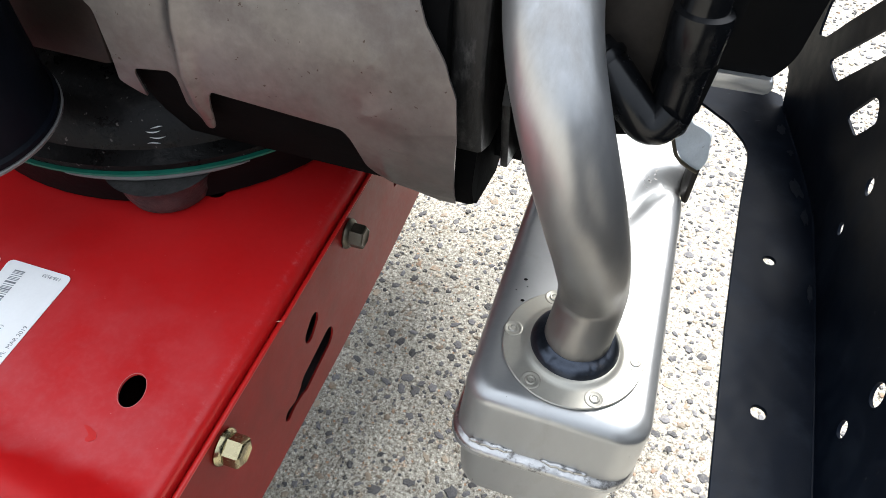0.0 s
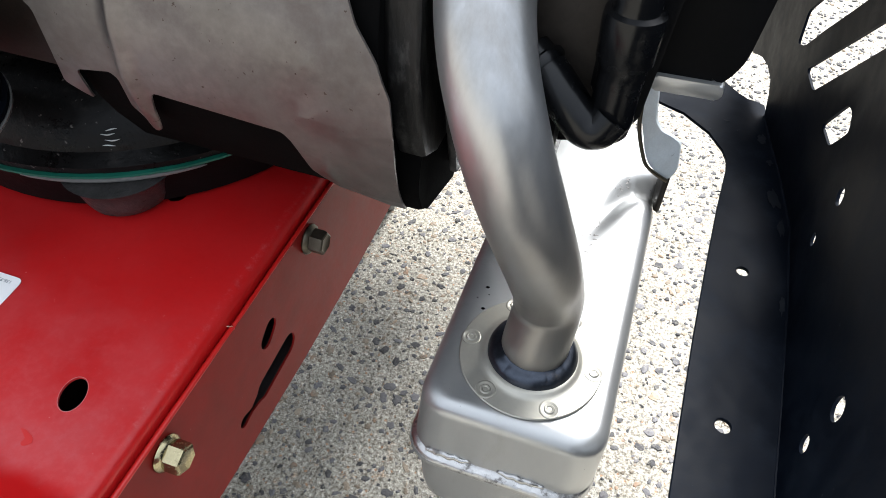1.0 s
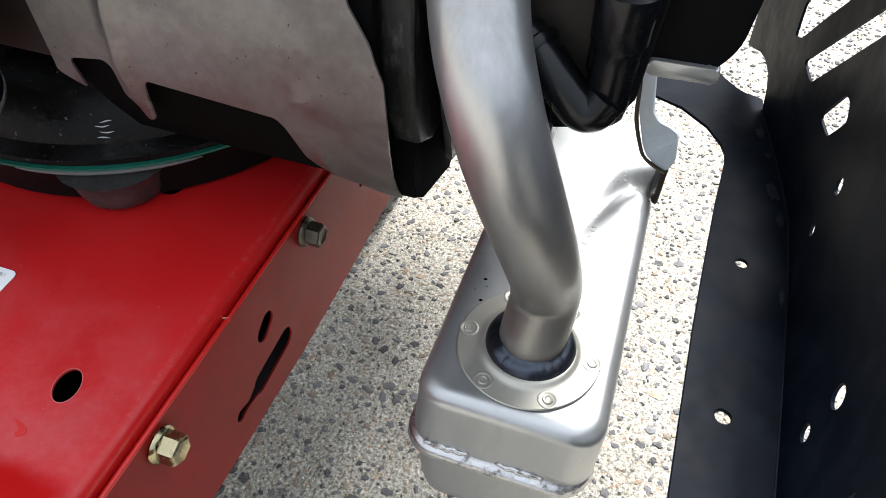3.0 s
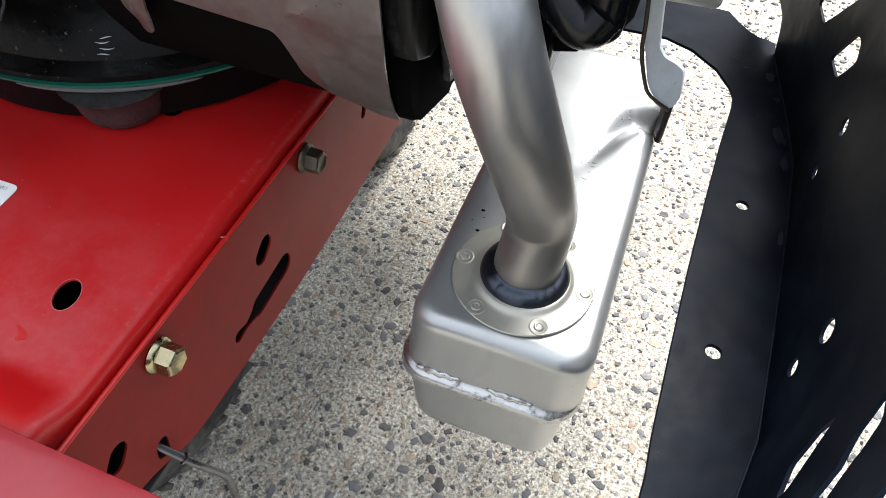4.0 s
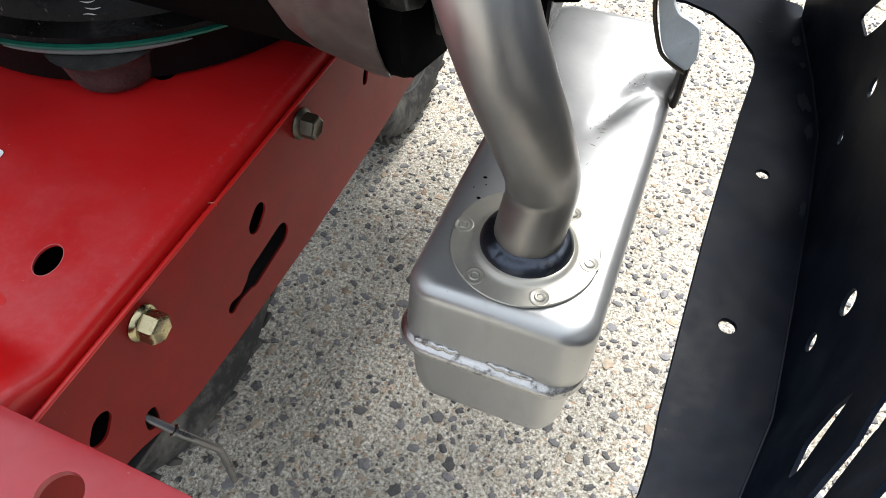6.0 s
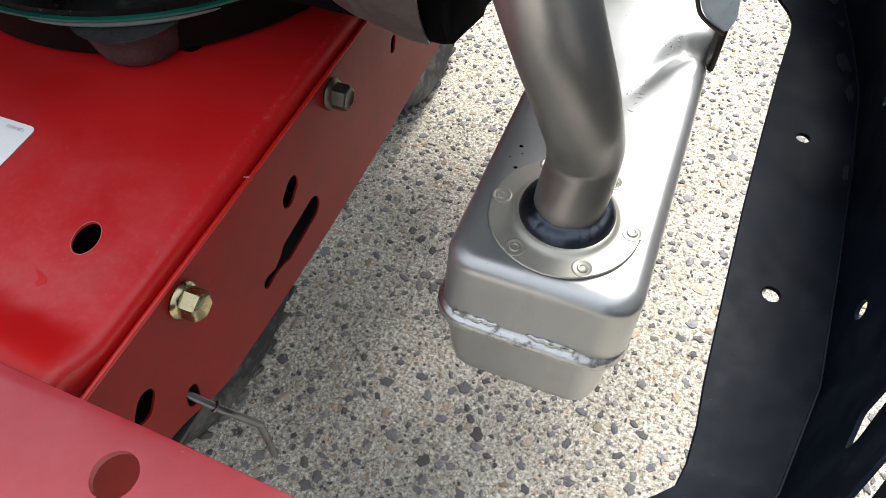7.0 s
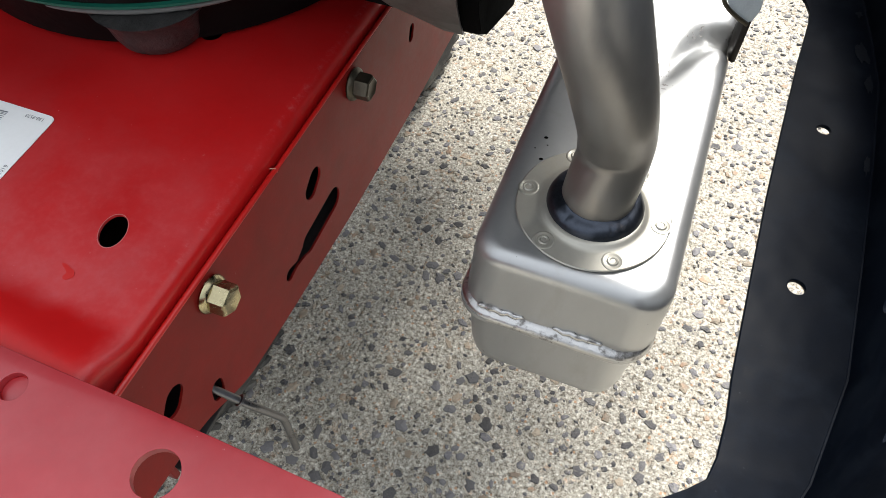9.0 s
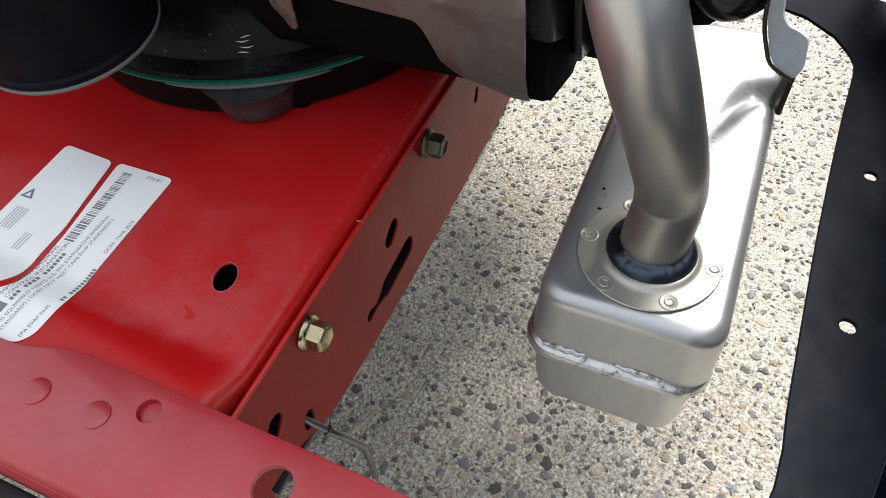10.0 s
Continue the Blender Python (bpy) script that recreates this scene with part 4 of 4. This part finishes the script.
    bm.transform(pose(x, y, FLOOR + 0.0019 - (0.0014 if x > 0.12 else 0.0), 0, 0, turn))
    part("worn_patch", bm, SCUFF, guard, "grey rubbed patch in the black paint", smooth=False)

# ---- engine ----
engine = thing("engine", "sooty small petrol engine with a dull metal heat shield", "engine", (-0.2, 0.1, 0.43))
U = [0.40, 0.43, 0.455, 0.47, 0.477, 0.49, 0.505, 0.525, 0.545, 0.57, 0.60, 0.65, 0.72]
SY = [0.09, 0.06, 0.03, 0.010, 0.0, -0.0095, -0.018, -0.026, -0.031, -0.0305, -0.024, 0.0, 0.04]
SZ = [0.448, 0.459, 0.468, 0.474, 0.477, 0.4895, 0.505, 0.525, 0.545, 0.57, 0.60, 0.65, 0.70]
sy, sz = along(U, SY), along(U, SZ)


def on_shield(a, b, h):
    k = -0.0035 * math.exp(-((a + 0.1915 - 0.05 * (b - 0.54)) / 0.0035) ** 2) + -0.002 * math.exp(-((a + 0.104) / 0.003) ** 2) * max(0, 1 - abs(b - 0.505) / 0.02)
    return (a, sy(b) + h + k, sz(b))


shield_outer = [(-0.238, 0.72), (-0.243, 0.60), (-0.240, 0.576), (-0.2315, 0.568), (-0.2295, 0.545), (-0.2335, 0.530), (-0.222, 0.5215),
                (-0.2215, 0.538), (-0.2195, 0.541), (-0.201, 0.5445), (-0.1985, 0.541), (-0.2005, 0.522), (-0.197, 0.5135), (-0.191, 0.509),
                (-0.1855, 0.533), (-0.183, 0.5365), (-0.121, 0.5315), (-0.1175, 0.526), (-0.1145, 0.506), (-0.1105, 0.498), (-0.095, 0.487), (-0.0765, 0.470),
                (-0.0745, 0.478), (-0.073, 0.49), (-0.0695, 0.525), (-0.068, 0.545), (-0.0690, 0.562), (-0.0745, 0.576), (-0.0835, 0.589), (-0.0885, 0.603), (-0.090, 0.625), (-0.090, 0.72)]
shield_outer = rounded(shield_outer, 0.0022, 3)
xs = sorted({round(-0.1915 + d, 4) for d in (-0.008, -0.005, -0.003, -0.0015, 0, 0.0015, 0.003, 0.005, 0.008)} | {-0.108, -0.106, -0.104, -0.102, -0.100})
us = [0.47, 0.477, 0.483, 0.49, 0.4975, 0.505, 0.515, 0.525, 0.535, 0.545, 0.5575, 0.57, 0.585, 0.60, 0.625, 0.65]
part("heat_shield", sheet(shield_outer, [], 0.0012, on_shield, [(1, u) for u in us] + [(0, x) for x in xs]), SHIELD, engine, "dull tan-grey sheet heat shield with notched edge", angle=50)
block = [(0.0, 0.70), (-0.018, 0.60), (-0.024, 0.57), (-0.0245, 0.545), (-0.017, 0.518), (-0.010, 0.503), (0.003, 0.4805), (0.0316, 0.4700), (0.067, 0.4565), (0.092, 0.4445), (0.16, 0.444), (0.22, 0.50), (0.22, 0.70)]
part("lower_lip", prism(rounded([(0.0, 0.535), (-0.010, 0.500), (-0.002, 0.4790), (0.0316, 0.4690), (0.052, 0.4630), (0.066, 0.4700), (0.060, 0.535)], 0.006), -0.080, -0.0648, "x", 0.003), SOOT, engine, "black rounded lower lip")
part("engine_block", prism(block, -0.228, -0.0765, "x", 0.001), SOOT, engine)
bm = prism([(0.036, 0.484), (0.13, 0.497), (0.13, 0.75), (0.036, 0.75)], -0.076, -0.012, "x", 0.004)
head = part("cylinder_head", bm, CAST, engine)
rnd = random.Random(4)
for k in range(4):
    x = -0.0570 + 0.0095 * k
    part("fin", prism([(0.037, 0.4905), (0.012 + 0.006 * math.sin(k), 0.498), (0.000 + 0.006 * math.sin(2.1 * k), 0.53 + 0.012 * math.cos(k * 1.7)), (0.006 + 0.005 * math.cos(2.9 * k), 0.57), (0.012, 0.75), (0.037, 0.75)], x, x + 0.0042, "x", 0.0012), WETSOOT, head)
CRANK = (-0.311, 0.12)
part("block_end", prism([(-0.016, 0.57), (-0.014, 0.540), (-0.006, 0.518), (0.010, 0.510), (0.035, 0.510), (0.035, 0.66), (-0.012, 0.66)], -0.0764, -0.0620, "x", 0.0025), WETSOOT, engine, "sooty grey-streaked casting beside the shield")
part("crankcase", turned([(0.149, 0.4595), (0.149, 0.463), (0.141, 0.468), (0.137, 0.482), (0.128, 0.492), (0.10, 0.50), (0.10, 0.62)], (CRANK[0], CRANK[1], 0), sides=72), OILY, engine)
# Thin bright steel ribs laid on for the glints of the wet casting.
for z, r, d0, d1 in ((0.4716, 0.1403, -2.2, 0.6), (0.4748, 0.1395, -1.4, 2.0), (0.4783, 0.1387, -2.0, 1.2), (0.4806, 0.1380, -0.8, 1.9)):
    part("casting_rib", tube([(CRANK[0] + r * math.cos(radians(-62.4 + d)), CRANK[1] + r * math.sin(radians(-62.4 + d)), z + 0.0005 * math.sin(1.3 * d + 300 * z)) for d in np.linspace(d0, d1, 9)], lambda k: 0.0001 + 0.0004 * math.sin(math.pi * k), 8), STEEL, engine, "glint on the oily casting, laid on as a bright rib")
part("gasket", turned([(0.1490, 0.4571), (0.1512, 0.4574), (0.1512, 0.4588), (0.1490, 0.4592)], (CRANK[0], CRANK[1], 0), sides=96), GREEN, engine, "green gasket edge")
part("sump_flange", tube([(CRANK[0] + 0.1488 * math.cos(radians(a)), CRANK[1] + 0.1488 * math.sin(radians(a)), 0.4546) for a in np.linspace(-84, -44, 24)], lambda k: 0.0003 + 0.0013 * math.sin(math.pi * k) ** 0.5, 10), PALE, engine, "pale grey sump rim")
part("sump", turned([(0.139, 0.4282), (0.1420, 0.430), (0.1435, 0.440), (0.1465, 0.4537), (0.1480, 0.4570)], (CRANK[0], CRANK[1], 0), sides=72), SUMP, engine, "dark grey oil-stained sump")
part("mounting_boss", turned([(0.0150, 0.4271), (0.0205, 0.4276), (0.0240, 0.4305), (0.0262, 0.436), (0.0275, 0.442), (0.0295, 0.4480), (0.0330, 0.4523)], (-0.2545, 0.0035, 0), sides=40), GREYCAST, engine, "oily grey cast mounting foot")
bm = turned([(0.030, 0.0), (0.0385, 0.0), (0.0408, 0.0015), (0.0408, 0.0040), (0.0392, 0.0052), (0.0385, 0.10)], (0, 0, 0), "z", 56)
bm.transform(pose(-0.311, -0.058, 0.509, 6, 3, 0) @ Matrix.Diagonal((1.18, 1.18, 1.0, 1)))
canister = part("oil_filter", bm, FILTER, engine, "black oil filter canister with a pale rim")
bm = turned([(0.0378, -0.0010), (0.0412, -0.0010), (0.0414, 0.0004), (0.0409, 0.0008), (0.0378, 0.0006)], (0, 0, 0), "z", 64)
bm.transform(pose(-0.311, -0.058, 0.509, 6, 3, 0) @ Matrix.Diagonal((1.18, 1.18, 1.0, 1)))
part("rim", bm, PALE, canister, "dusty pale rim")
part("intake_shroud", box(-0.33, -0.263, 0.0, 0.05, 0.513, 0.66, 0.004), RUST, engine, "brown sooty sheet shroud")
part("back_body", box(-0.62, -0.228, 0.03, 0.40, 0.50, 0.70, 0.01), CAST, engine)
# Four unseen blocks, added to keep sun and sky off plate, ground and muffler.
part("rear_cylinder", box(-0.235, 0.0, 0.38, 0.77, 0.515, 0.70, 0.015, 3), CAST, engine, "unseen dark block behind the engine, added to cast shade")
part("blower_housing", box(-0.64, -0.090, -0.048, 0.44, 0.648, 0.98, 0.03, 4), COVER, engine, "unseen black block above the engine, added to cast shade")
part("top_cover", box(-0.10, 0.066, 0.060, 0.44, 0.69, 0.97, 0.03, 4), COVER, engine, "unseen black block above the engine's right side, added to cast shade")
part("side_housing", box(-0.66, -0.44, -0.06, 0.40, 0.4285, 0.85, 0.02, 3), COVER, engine, "unseen black block left of the engine, added to cast shade")
# black boot, elbow and plate beside the pipe
part("spark_plug_boot", turned([(0.0062, 0.5465), (0.0080, 0.549), (0.0088, 0.555), (0.0090, 0.574), (0.0094, 0.5790), (0.0108, 0.5815), (0.0114, 0.596), (0.0110, 0.600), (0.0088, 0.601), (0.0086, 0.603), (0.0084, 0.664)], (0.0118, 0.001, 0), sides=32), PLASTIC, engine, "black rubber plug boot")
part("elbow", tube(smooth_line([(0.0120, -0.002, 0.558), (0.0082, -0.004, 0.5522), (0.0030, -0.0042, 0.5522), (-0.0025, -0.0032, 0.5568), (-0.0080, -0.0015, 0.5622), (-0.0150, 0.0015, 0.5680), (-0.0240, 0.006, 0.5730)], 6), 0.0086, 28), PLASTIC, engine, "black moulded elbow")
part("elbow_collar", tube([(-0.0165, 0.0022, 0.5690), (-0.0175, 0.0027, 0.5696), (-0.0192, 0.0036, 0.5705), (-0.0202, 0.0041, 0.5711)], lambda k: 0.0092 + 0.0010 * math.sin(math.pi * k), 28), PLASTIC, engine)
part("port_wall", prism(rounded([(-0.045, 0.545), (0.006, 0.540), (0.010, 0.66), (-0.045, 0.66)], 0.004), 0.010, 0.030, "y", 0.002), RUST, engine, "brown sooty wall behind the elbow")
part("side_cover", prism(rounded([(0.001, 0.56), (0.0175, 0.5455), (0.0225, 0.550), (0.031, 0.66), (0.001, 0.66)], 0.003), 0.008, 0.04, "y", 0.002), COVER, engine)
part("rear_cover", prism(rounded([(0.012, 0.5415), (0.052, 0.5425), (0.0605, 0.556), (0.064, 0.60), (0.066, 0.70), (0.012, 0.70)], 0.008, 6), 0.058, 0.10, "y", 0.004), COVER, engine, "black moulded engine cover")
part("cover_lip", prism(rounded([(0.024, 0.5372), (0.0555, 0.5385), (0.0555, 0.5462), (0.024, 0.5450)], 0.0025), 0.0550, 0.0610, "y", 0.001), STEEL, engine, "bare bright metal lip")

part("lower_cover", prism(rounded([(-0.046, 0.497), (0.002, 0.509), (0.016, 0.56), (0.016, 0.66), (-0.046, 0.66)], 0.003), 0.045, 0.165, "y", 0.002), COVER, engine)

# ---- loose and hanging things ----
rod = thing("linkage_rod", "bent zinc-plated steel rod pushed through a hole in the red frame", "rod", (-0.1483, -0.151, 0.3474))
part("rod_shaft", tube(smooth_line([(-0.192, -0.1570, 0.4245), (-0.190, -0.1570, 0.3900), (-0.178, -0.1555, 0.3665), (-0.165, -0.1522, 0.3550), (-0.1505, -0.1490, 0.3416), (-0.1365, -0.1460, 0.3285), (-0.1275, -0.1418, 0.3140), (-0.1248, -0.1408, 0.3085), (-0.1228, -0.1420, 0.2980), (-0.1206, -0.1446, 0.2775)], 6), 0.0022, 16), BRIGHT, rod)
part("collar", tube([(-0.1422, -0.1471, 0.3338), (-0.1419, -0.1470, 0.3335), (-0.1411, -0.1469, 0.3327), (-0.1408, -0.1468, 0.3324)], lambda k: 0.0027 + 0.0009 * math.sin(math.pi * k), 16), BRIGHT, rod)


def wheel(x, y, label):
    """A small pneumatic wheel under the frame: tyre with shoulder lugs, steel rim and hub."""
    at = (x, y, 0.150)
    ob = thing("wheel", label, "wheel", (at[0], y, 0.0), "wheels under the frame")
    tyre = part("tyre", turned([(0.078, -0.044), (0.092, -0.050), (0.118, -0.052), (0.136, -0.046), (0.1455, -0.036), (0.1485, -0.020), (0.149, 0.0), (0.1485, 0.020), (0.1455, 0.036), (0.136, 0.046), (0.118, 0.052), (0.092, 0.050), (0.078, 0.044)], at, "x", 64), TYRE, ob)
    for k in range(30):
        for side in (-1, 1):
            bm = prism(rounded([(-0.0095, -0.012), (0.0095, -0.010), (0.0075, 0.013), (-0.0075, 0.011)], 0.002, 2), 0.0, 0.0062, "z", 0.001)
            bm.transform(pose(*at, 12 * k + 3 * side, 0, 0) @ pose(side * 0.0345, 0, 0.1425, 0, side * 28, 90))
            part("lug", bm, TYRE, tyre)
    part("rim", turned([(0.030, -0.030), (0.070, -0.034), (0.080, -0.046), (0.080, 0.046), (0.070, 0.034), (0.030, 0.030)], at, "x", 40), DARK, ob)
    part("hub", turned([(0.014, -0.056), (0.020, -0.054), (0.022, -0.030), (0.022, 0.030), (0.020, 0.054), (0.014, 0.056)], at, "x", 24), DARK, ob)


wheel(-0.3300, -0.012, "dusty black rubber wheel standing on concrete beneath red frame")
wheel(-0.3230, 0.482, "black rubber wheel with blocky tread beneath red frame")

# ---- labels on the top plate ----
LABEL_TURN = 91.0


def lettering(text, size, x, y, turn, parent, z=0.42775):
    """Flat letters lying on the plate, their first baseline corner at (x, y)."""
    curve = bpy.data.curves.new("text", "FONT")
    curve.body, curve.size = text, size
    holder = bpy.data.objects.new("text", curve)
    scene.collection.objects.link(holder)
    bpy.context.view_layer.update()
    me = bpy.data.meshes.new_from_object(holder.evaluated_get(bpy.context.evaluated_depsgraph_get()))
    bpy.data.objects.remove(holder)
    me.transform(pose(x, y, z, 0, 0, turn))
    for v in me.vertices:
        v.co.z += RISE * ramp(v.co.x, v.co.y)
    me.transform(Matrix.Translation(-bases[parent.name]))
    me.materials.clear()
    me.materials.append(INK)
    ob = new("printed_line", me)
    ob.parent = parent
    return ob


def bars(rects, x, y, turn, parent, name="printed_bars", z=0.42775, mat=INK):
    """Plain printed bars: rectangles (a0, a1, b0, b1) along and across the line of writing."""
    m = pose(x, y, z, 0, 0, turn)
    bm = bmesh.new()
    for a0, a1, b0, b1 in rects:
        bm.faces.new([bm.verts.new(m @ Vector((a, b, 0))) for a, b in ((a0, b0), (a1, b0), (a1, b1), (a0, b1))])
    for v in bm.verts:
        v.co.z += RISE * ramp(v.co.x, v.co.y)
    return part(name, bm, mat, parent, smooth=False)


def film(outline, name, text):
    ob = thing(name, text, "label", (-0.28, -0.13, 0.4271))
    part("label_film", sheet(outline, [], 0.0003, lambda a, b, h: (a, b, 0.4273 + h + RISE * ramp(a, b)), [(1, y) for y in np.linspace(-0.196, -0.150, 24)]), PAPER, ob)
    return ob


emission = film(rounded([(-0.2655, -0.0750), (-0.2620, -0.149), (-0.2590, -0.172), (-0.2590, -0.190), (-0.2645, -0.1975), (-0.30, -0.1975), (-0.325, -0.1965), (-0.325, -0.187), (-0.2985, -0.176), (-0.2925, -0.168), (-0.2950, -0.153), (-0.2970, -0.131), (-0.3060, -0.0750)], 0.004, 4),
                "emission_label", "white printed emission label with barcode on red plate")
code = []
rnd = random.Random(9)
a = 0.0
while a < 0.054:
    w = rnd.choice((0.0004, 0.0004, 0.0008, 0.0012))
    code.append((a, a + w, 0.0, 0.0065))
    a += w + rnd.choice((0.0004, 0.0005, 0.0009))
bars(code, -0.2880, -0.1345, LABEL_TURN + 2.5, emission, "barcode")
lettering("IMPORTANT EMISSIONS", 0.0036, -0.2925, -0.1780, LABEL_TURN, emission)
lettering("CONTROL INFORMATION", 0.0036, -0.2885, -0.1785, LABEL_TURN, emission)
bars([(k * 0.0023, k * 0.0023 + 0.0017, 0.0, 0.0024) for k in range(16) if k not in (3, 8)], -0.2850, -0.1785, LABEL_TURN, emission)
bars([(0.0, 0.0075, 0.0, 0.0062)], -0.2850, -0.1885, LABEL_TURN, emission, "printed_block")
lettering("THIS EQUIPMENT MEETS U.S. EPA EVAPORATIVE EMISSIONS", 0.0031, -0.2800, -0.1940, LABEL_TURN, emission)
lettering("STANDARDS ( DOES NOT MEET CARB EVAP STANDARDS )", 0.0031, -0.2760, -0.1945, LABEL_TURN, emission)
lettering("EPA EVAP FAM:", 0.0031, -0.2640, -0.1940, LABEL_TURN - 3, emission)
bars([(k * 0.0019, k * 0.0019 + 0.0013, 0.0, 0.0021) for k in range(13) if k != 2], -0.2610, -0.1690, LABEL_TURN + 2, emission)
lettering("DOM:  MAR 2019", 0.0033, -0.2648, -0.1345, LABEL_TURN, emission)
lettering("138-9533", 0.0030, -0.2700, -0.0780, 181.0, emission)
second = film(rounded([(-0.3105, -0.0755), (-0.3005, -0.128), (-0.2998, -0.148), (-0.2975, -0.164), (-0.3030, -0.174), (-0.350, -0.184), (-0.3455, -0.140), (-0.3490, -0.0730)], 0.004, 4), "rating_label", "white rating label with fine grey printing on red plate")
bars([(0.0, 0.016, 0.0020 * k, 0.0020 * k + 0.0009) for k in range(5)], -0.3300, -0.1400, LABEL_TURN, second, "faint_printing", mat=FAINT)
bars([(0.0, 0.012, 0.0020 * k, 0.0020 * k + 0.0009) for k in range(3)], -0.3140, -0.1500, LABEL_TURN, second, "faint_printing", mat=FAINT)
bm = sheet([(-0.3445, -0.1175), (-0.3400, -0.1100), (-0.3355, -0.1175)], [[(-0.3421, -0.1163), (-0.3400, -0.1126), (-0.3379, -0.1163)]], 0.0001, lambda a, b, h: (a, b, 0.4277 + h))
part("triangle_mark", bm, INK, second, smooth=False)
bars([(k * 0.0011, k * 0.0011 + 0.0006, 0.0, 0.006) for k in range(8)], -0.336, -0.157, LABEL_TURN, second, "barcode")

# marks on the red plate
alone("paint_mark", prism(rounded([(-0.2053, -0.1465), (-0.2024, -0.1463), (-0.1965, -0.1484), (-0.1951, -0.1510), (-0.1982, -0.1537), (-0.2004, -0.1524), (-0.1993, -0.1501)], 0.0011, 3), 0.42705, 0.42718, "z"), MARK, "small bright red mark in the dusty plate", "paint mark", smooth=False)
for x, y, z, turn, size in ((-0.2215, -0.1618, 0.42705, 60, 0.0026), (-0.1535, -0.0585, 0.41690, 20, 0.0022)):
    bm = prism([(-size, -0.0003), (size, -0.0002), (size, 0.0002), (-size, 0.0003)], 0.0, 0.0002, "z")
    bm.transform(pose(x, y, z, 0, 0, turn))
    alone("paint_chip", bm, CHIP, "pale chip in the red paint of the plate", "paint chip", smooth=False, group="chips in the red paint")

# ---- stone chips in the paving ----
def chip(rnd, r, flat):
    """A broken stone, nearly flush: an uneven eleven-sided crown with a low off-centre peak."""
    n = 11
    a0, sx = rnd.uniform(0, 6.28), rnd.uniform(0.42, 0.95)
    base, crown = [], []
    tilt = rnd.uniform(-0.5, 0.5)
    for k in range(n):
        a = 2 * math.pi * (k + rnd.uniform(-0.42, 0.42)) / n
        q = r * (rnd.uniform(0.86, 1.18) if k % 2 else rnd.uniform(0.60, 1.0))
        x, y = q * math.cos(a), q * sx * math.sin(a)
        x, y = x * math.cos(a0) - y * math.sin(a0), x * math.sin(a0) + y * math.cos(a0)
        base.append((x, y, -0.001 * r / 0.004))
        s = rnd.uniform(0.72, 0.94)
        crown.append((x * s, y * s, flat * (rnd.uniform(0.35, 0.9) + tilt * x / r * 0.4)))
    peak = (r * rnd.uniform(-0.25, 0.25), r * sx * rnd.uniform(-0.2, 0.2), flat * rnd.uniform(0.8, 1.25))
    faces = [(n + k, n + (k + 1) % n, 2 * n) for k in range(n)] + [(k, (k + 1) % n, n + (k + 1) % n, n + k) for k in range(n)]
    return base + crown + [peak], faces


def stone_size(rnd):
    k = rnd.random()
    return rnd.uniform(0.0016, 0.0030) if k < 0.30 else rnd.uniform(0.0030, 0.0054) if k < 0.76 else rnd.uniform(0.0054, 0.0088)


rnd = random.Random(11)
shapes = []
for k in range(24):
    v, f = chip(rnd, 1.0, 1.0)
    me = bpy.data.meshes.new("stone")
    me.from_pydata([(x, y, max(z, -0.5)) for x, y, z in v], [], f)
    me.materials.append(STONE if k < 20 else TANSTONE)
    shapes.append(me)
near, far_v, far_f, tan_v, tan_f = [], [], [], [], []
taken = collections.defaultdict(list)
for k in range(56000):
    x, y = (rnd.uniform(-0.40, 0.45), rnd.uniform(-0.32, 1.0)) if k < 11500 else (rnd.uniform(-1.0, 1.6), rnd.uniform(-0.6, 2.4))
    if k >= 11500 and -0.40 < x < 0.45 and -0.32 < y < 1.0:
        continue
    r = stone_size(rnd)
    spot = (int(x // 0.016), int(y // 0.016))
    if any((x - q[0]) ** 2 + (y - q[1]) ** 2 < (0.85 * (r + q[2])) ** 2 for i in (-1, 0, 1) for j in (-1, 0, 1) for q in taken[(spot[0] + i, spot[1] + j)]):
        continue
    taken[spot].append((x, y, r))
    if r > 0.0042 and -0.24 < x < 0.11 and -0.14 < y < 0.34 and len(near) < 290:
        near.append((x, y, r))
        continue
    v, f = chip(rnd, r, rnd.uniform(0.0008, 0.0019))
    dark = rnd.random() < 0.78
    vs, fs = (far_v, far_f) if dark else (tan_v, tan_f)
    o = len(vs)
    vs += [(x + p[0], y + p[1], p[2]) for p in v]
    fs += [tuple(o + i for i in q) for q in f]
for name, vs, fs, mat, text in (("stone_chips", far_v, far_f, STONE, "dark grey stone chips set in the concrete"), ("pebbles", tan_v, tan_f, TANSTONE, "small tan pebbles set in the concrete")):
    me = bpy.data.meshes.new(name)
    me.from_pydata(vs, [], fs)
    me.materials.append(mat)
    tagged(new(name, me), text, "gravel", kind="stuff")
for x, y, r in near:
    ob = new("stone", rnd.choice(shapes))
    ob.parent = ground
    ob.location, ob.rotation_euler, ob.scale = (x, y, 0.0001), (0, 0, rnd.uniform(0, 6.28)), (r, r, rnd.uniform(0.0010, 0.0020))
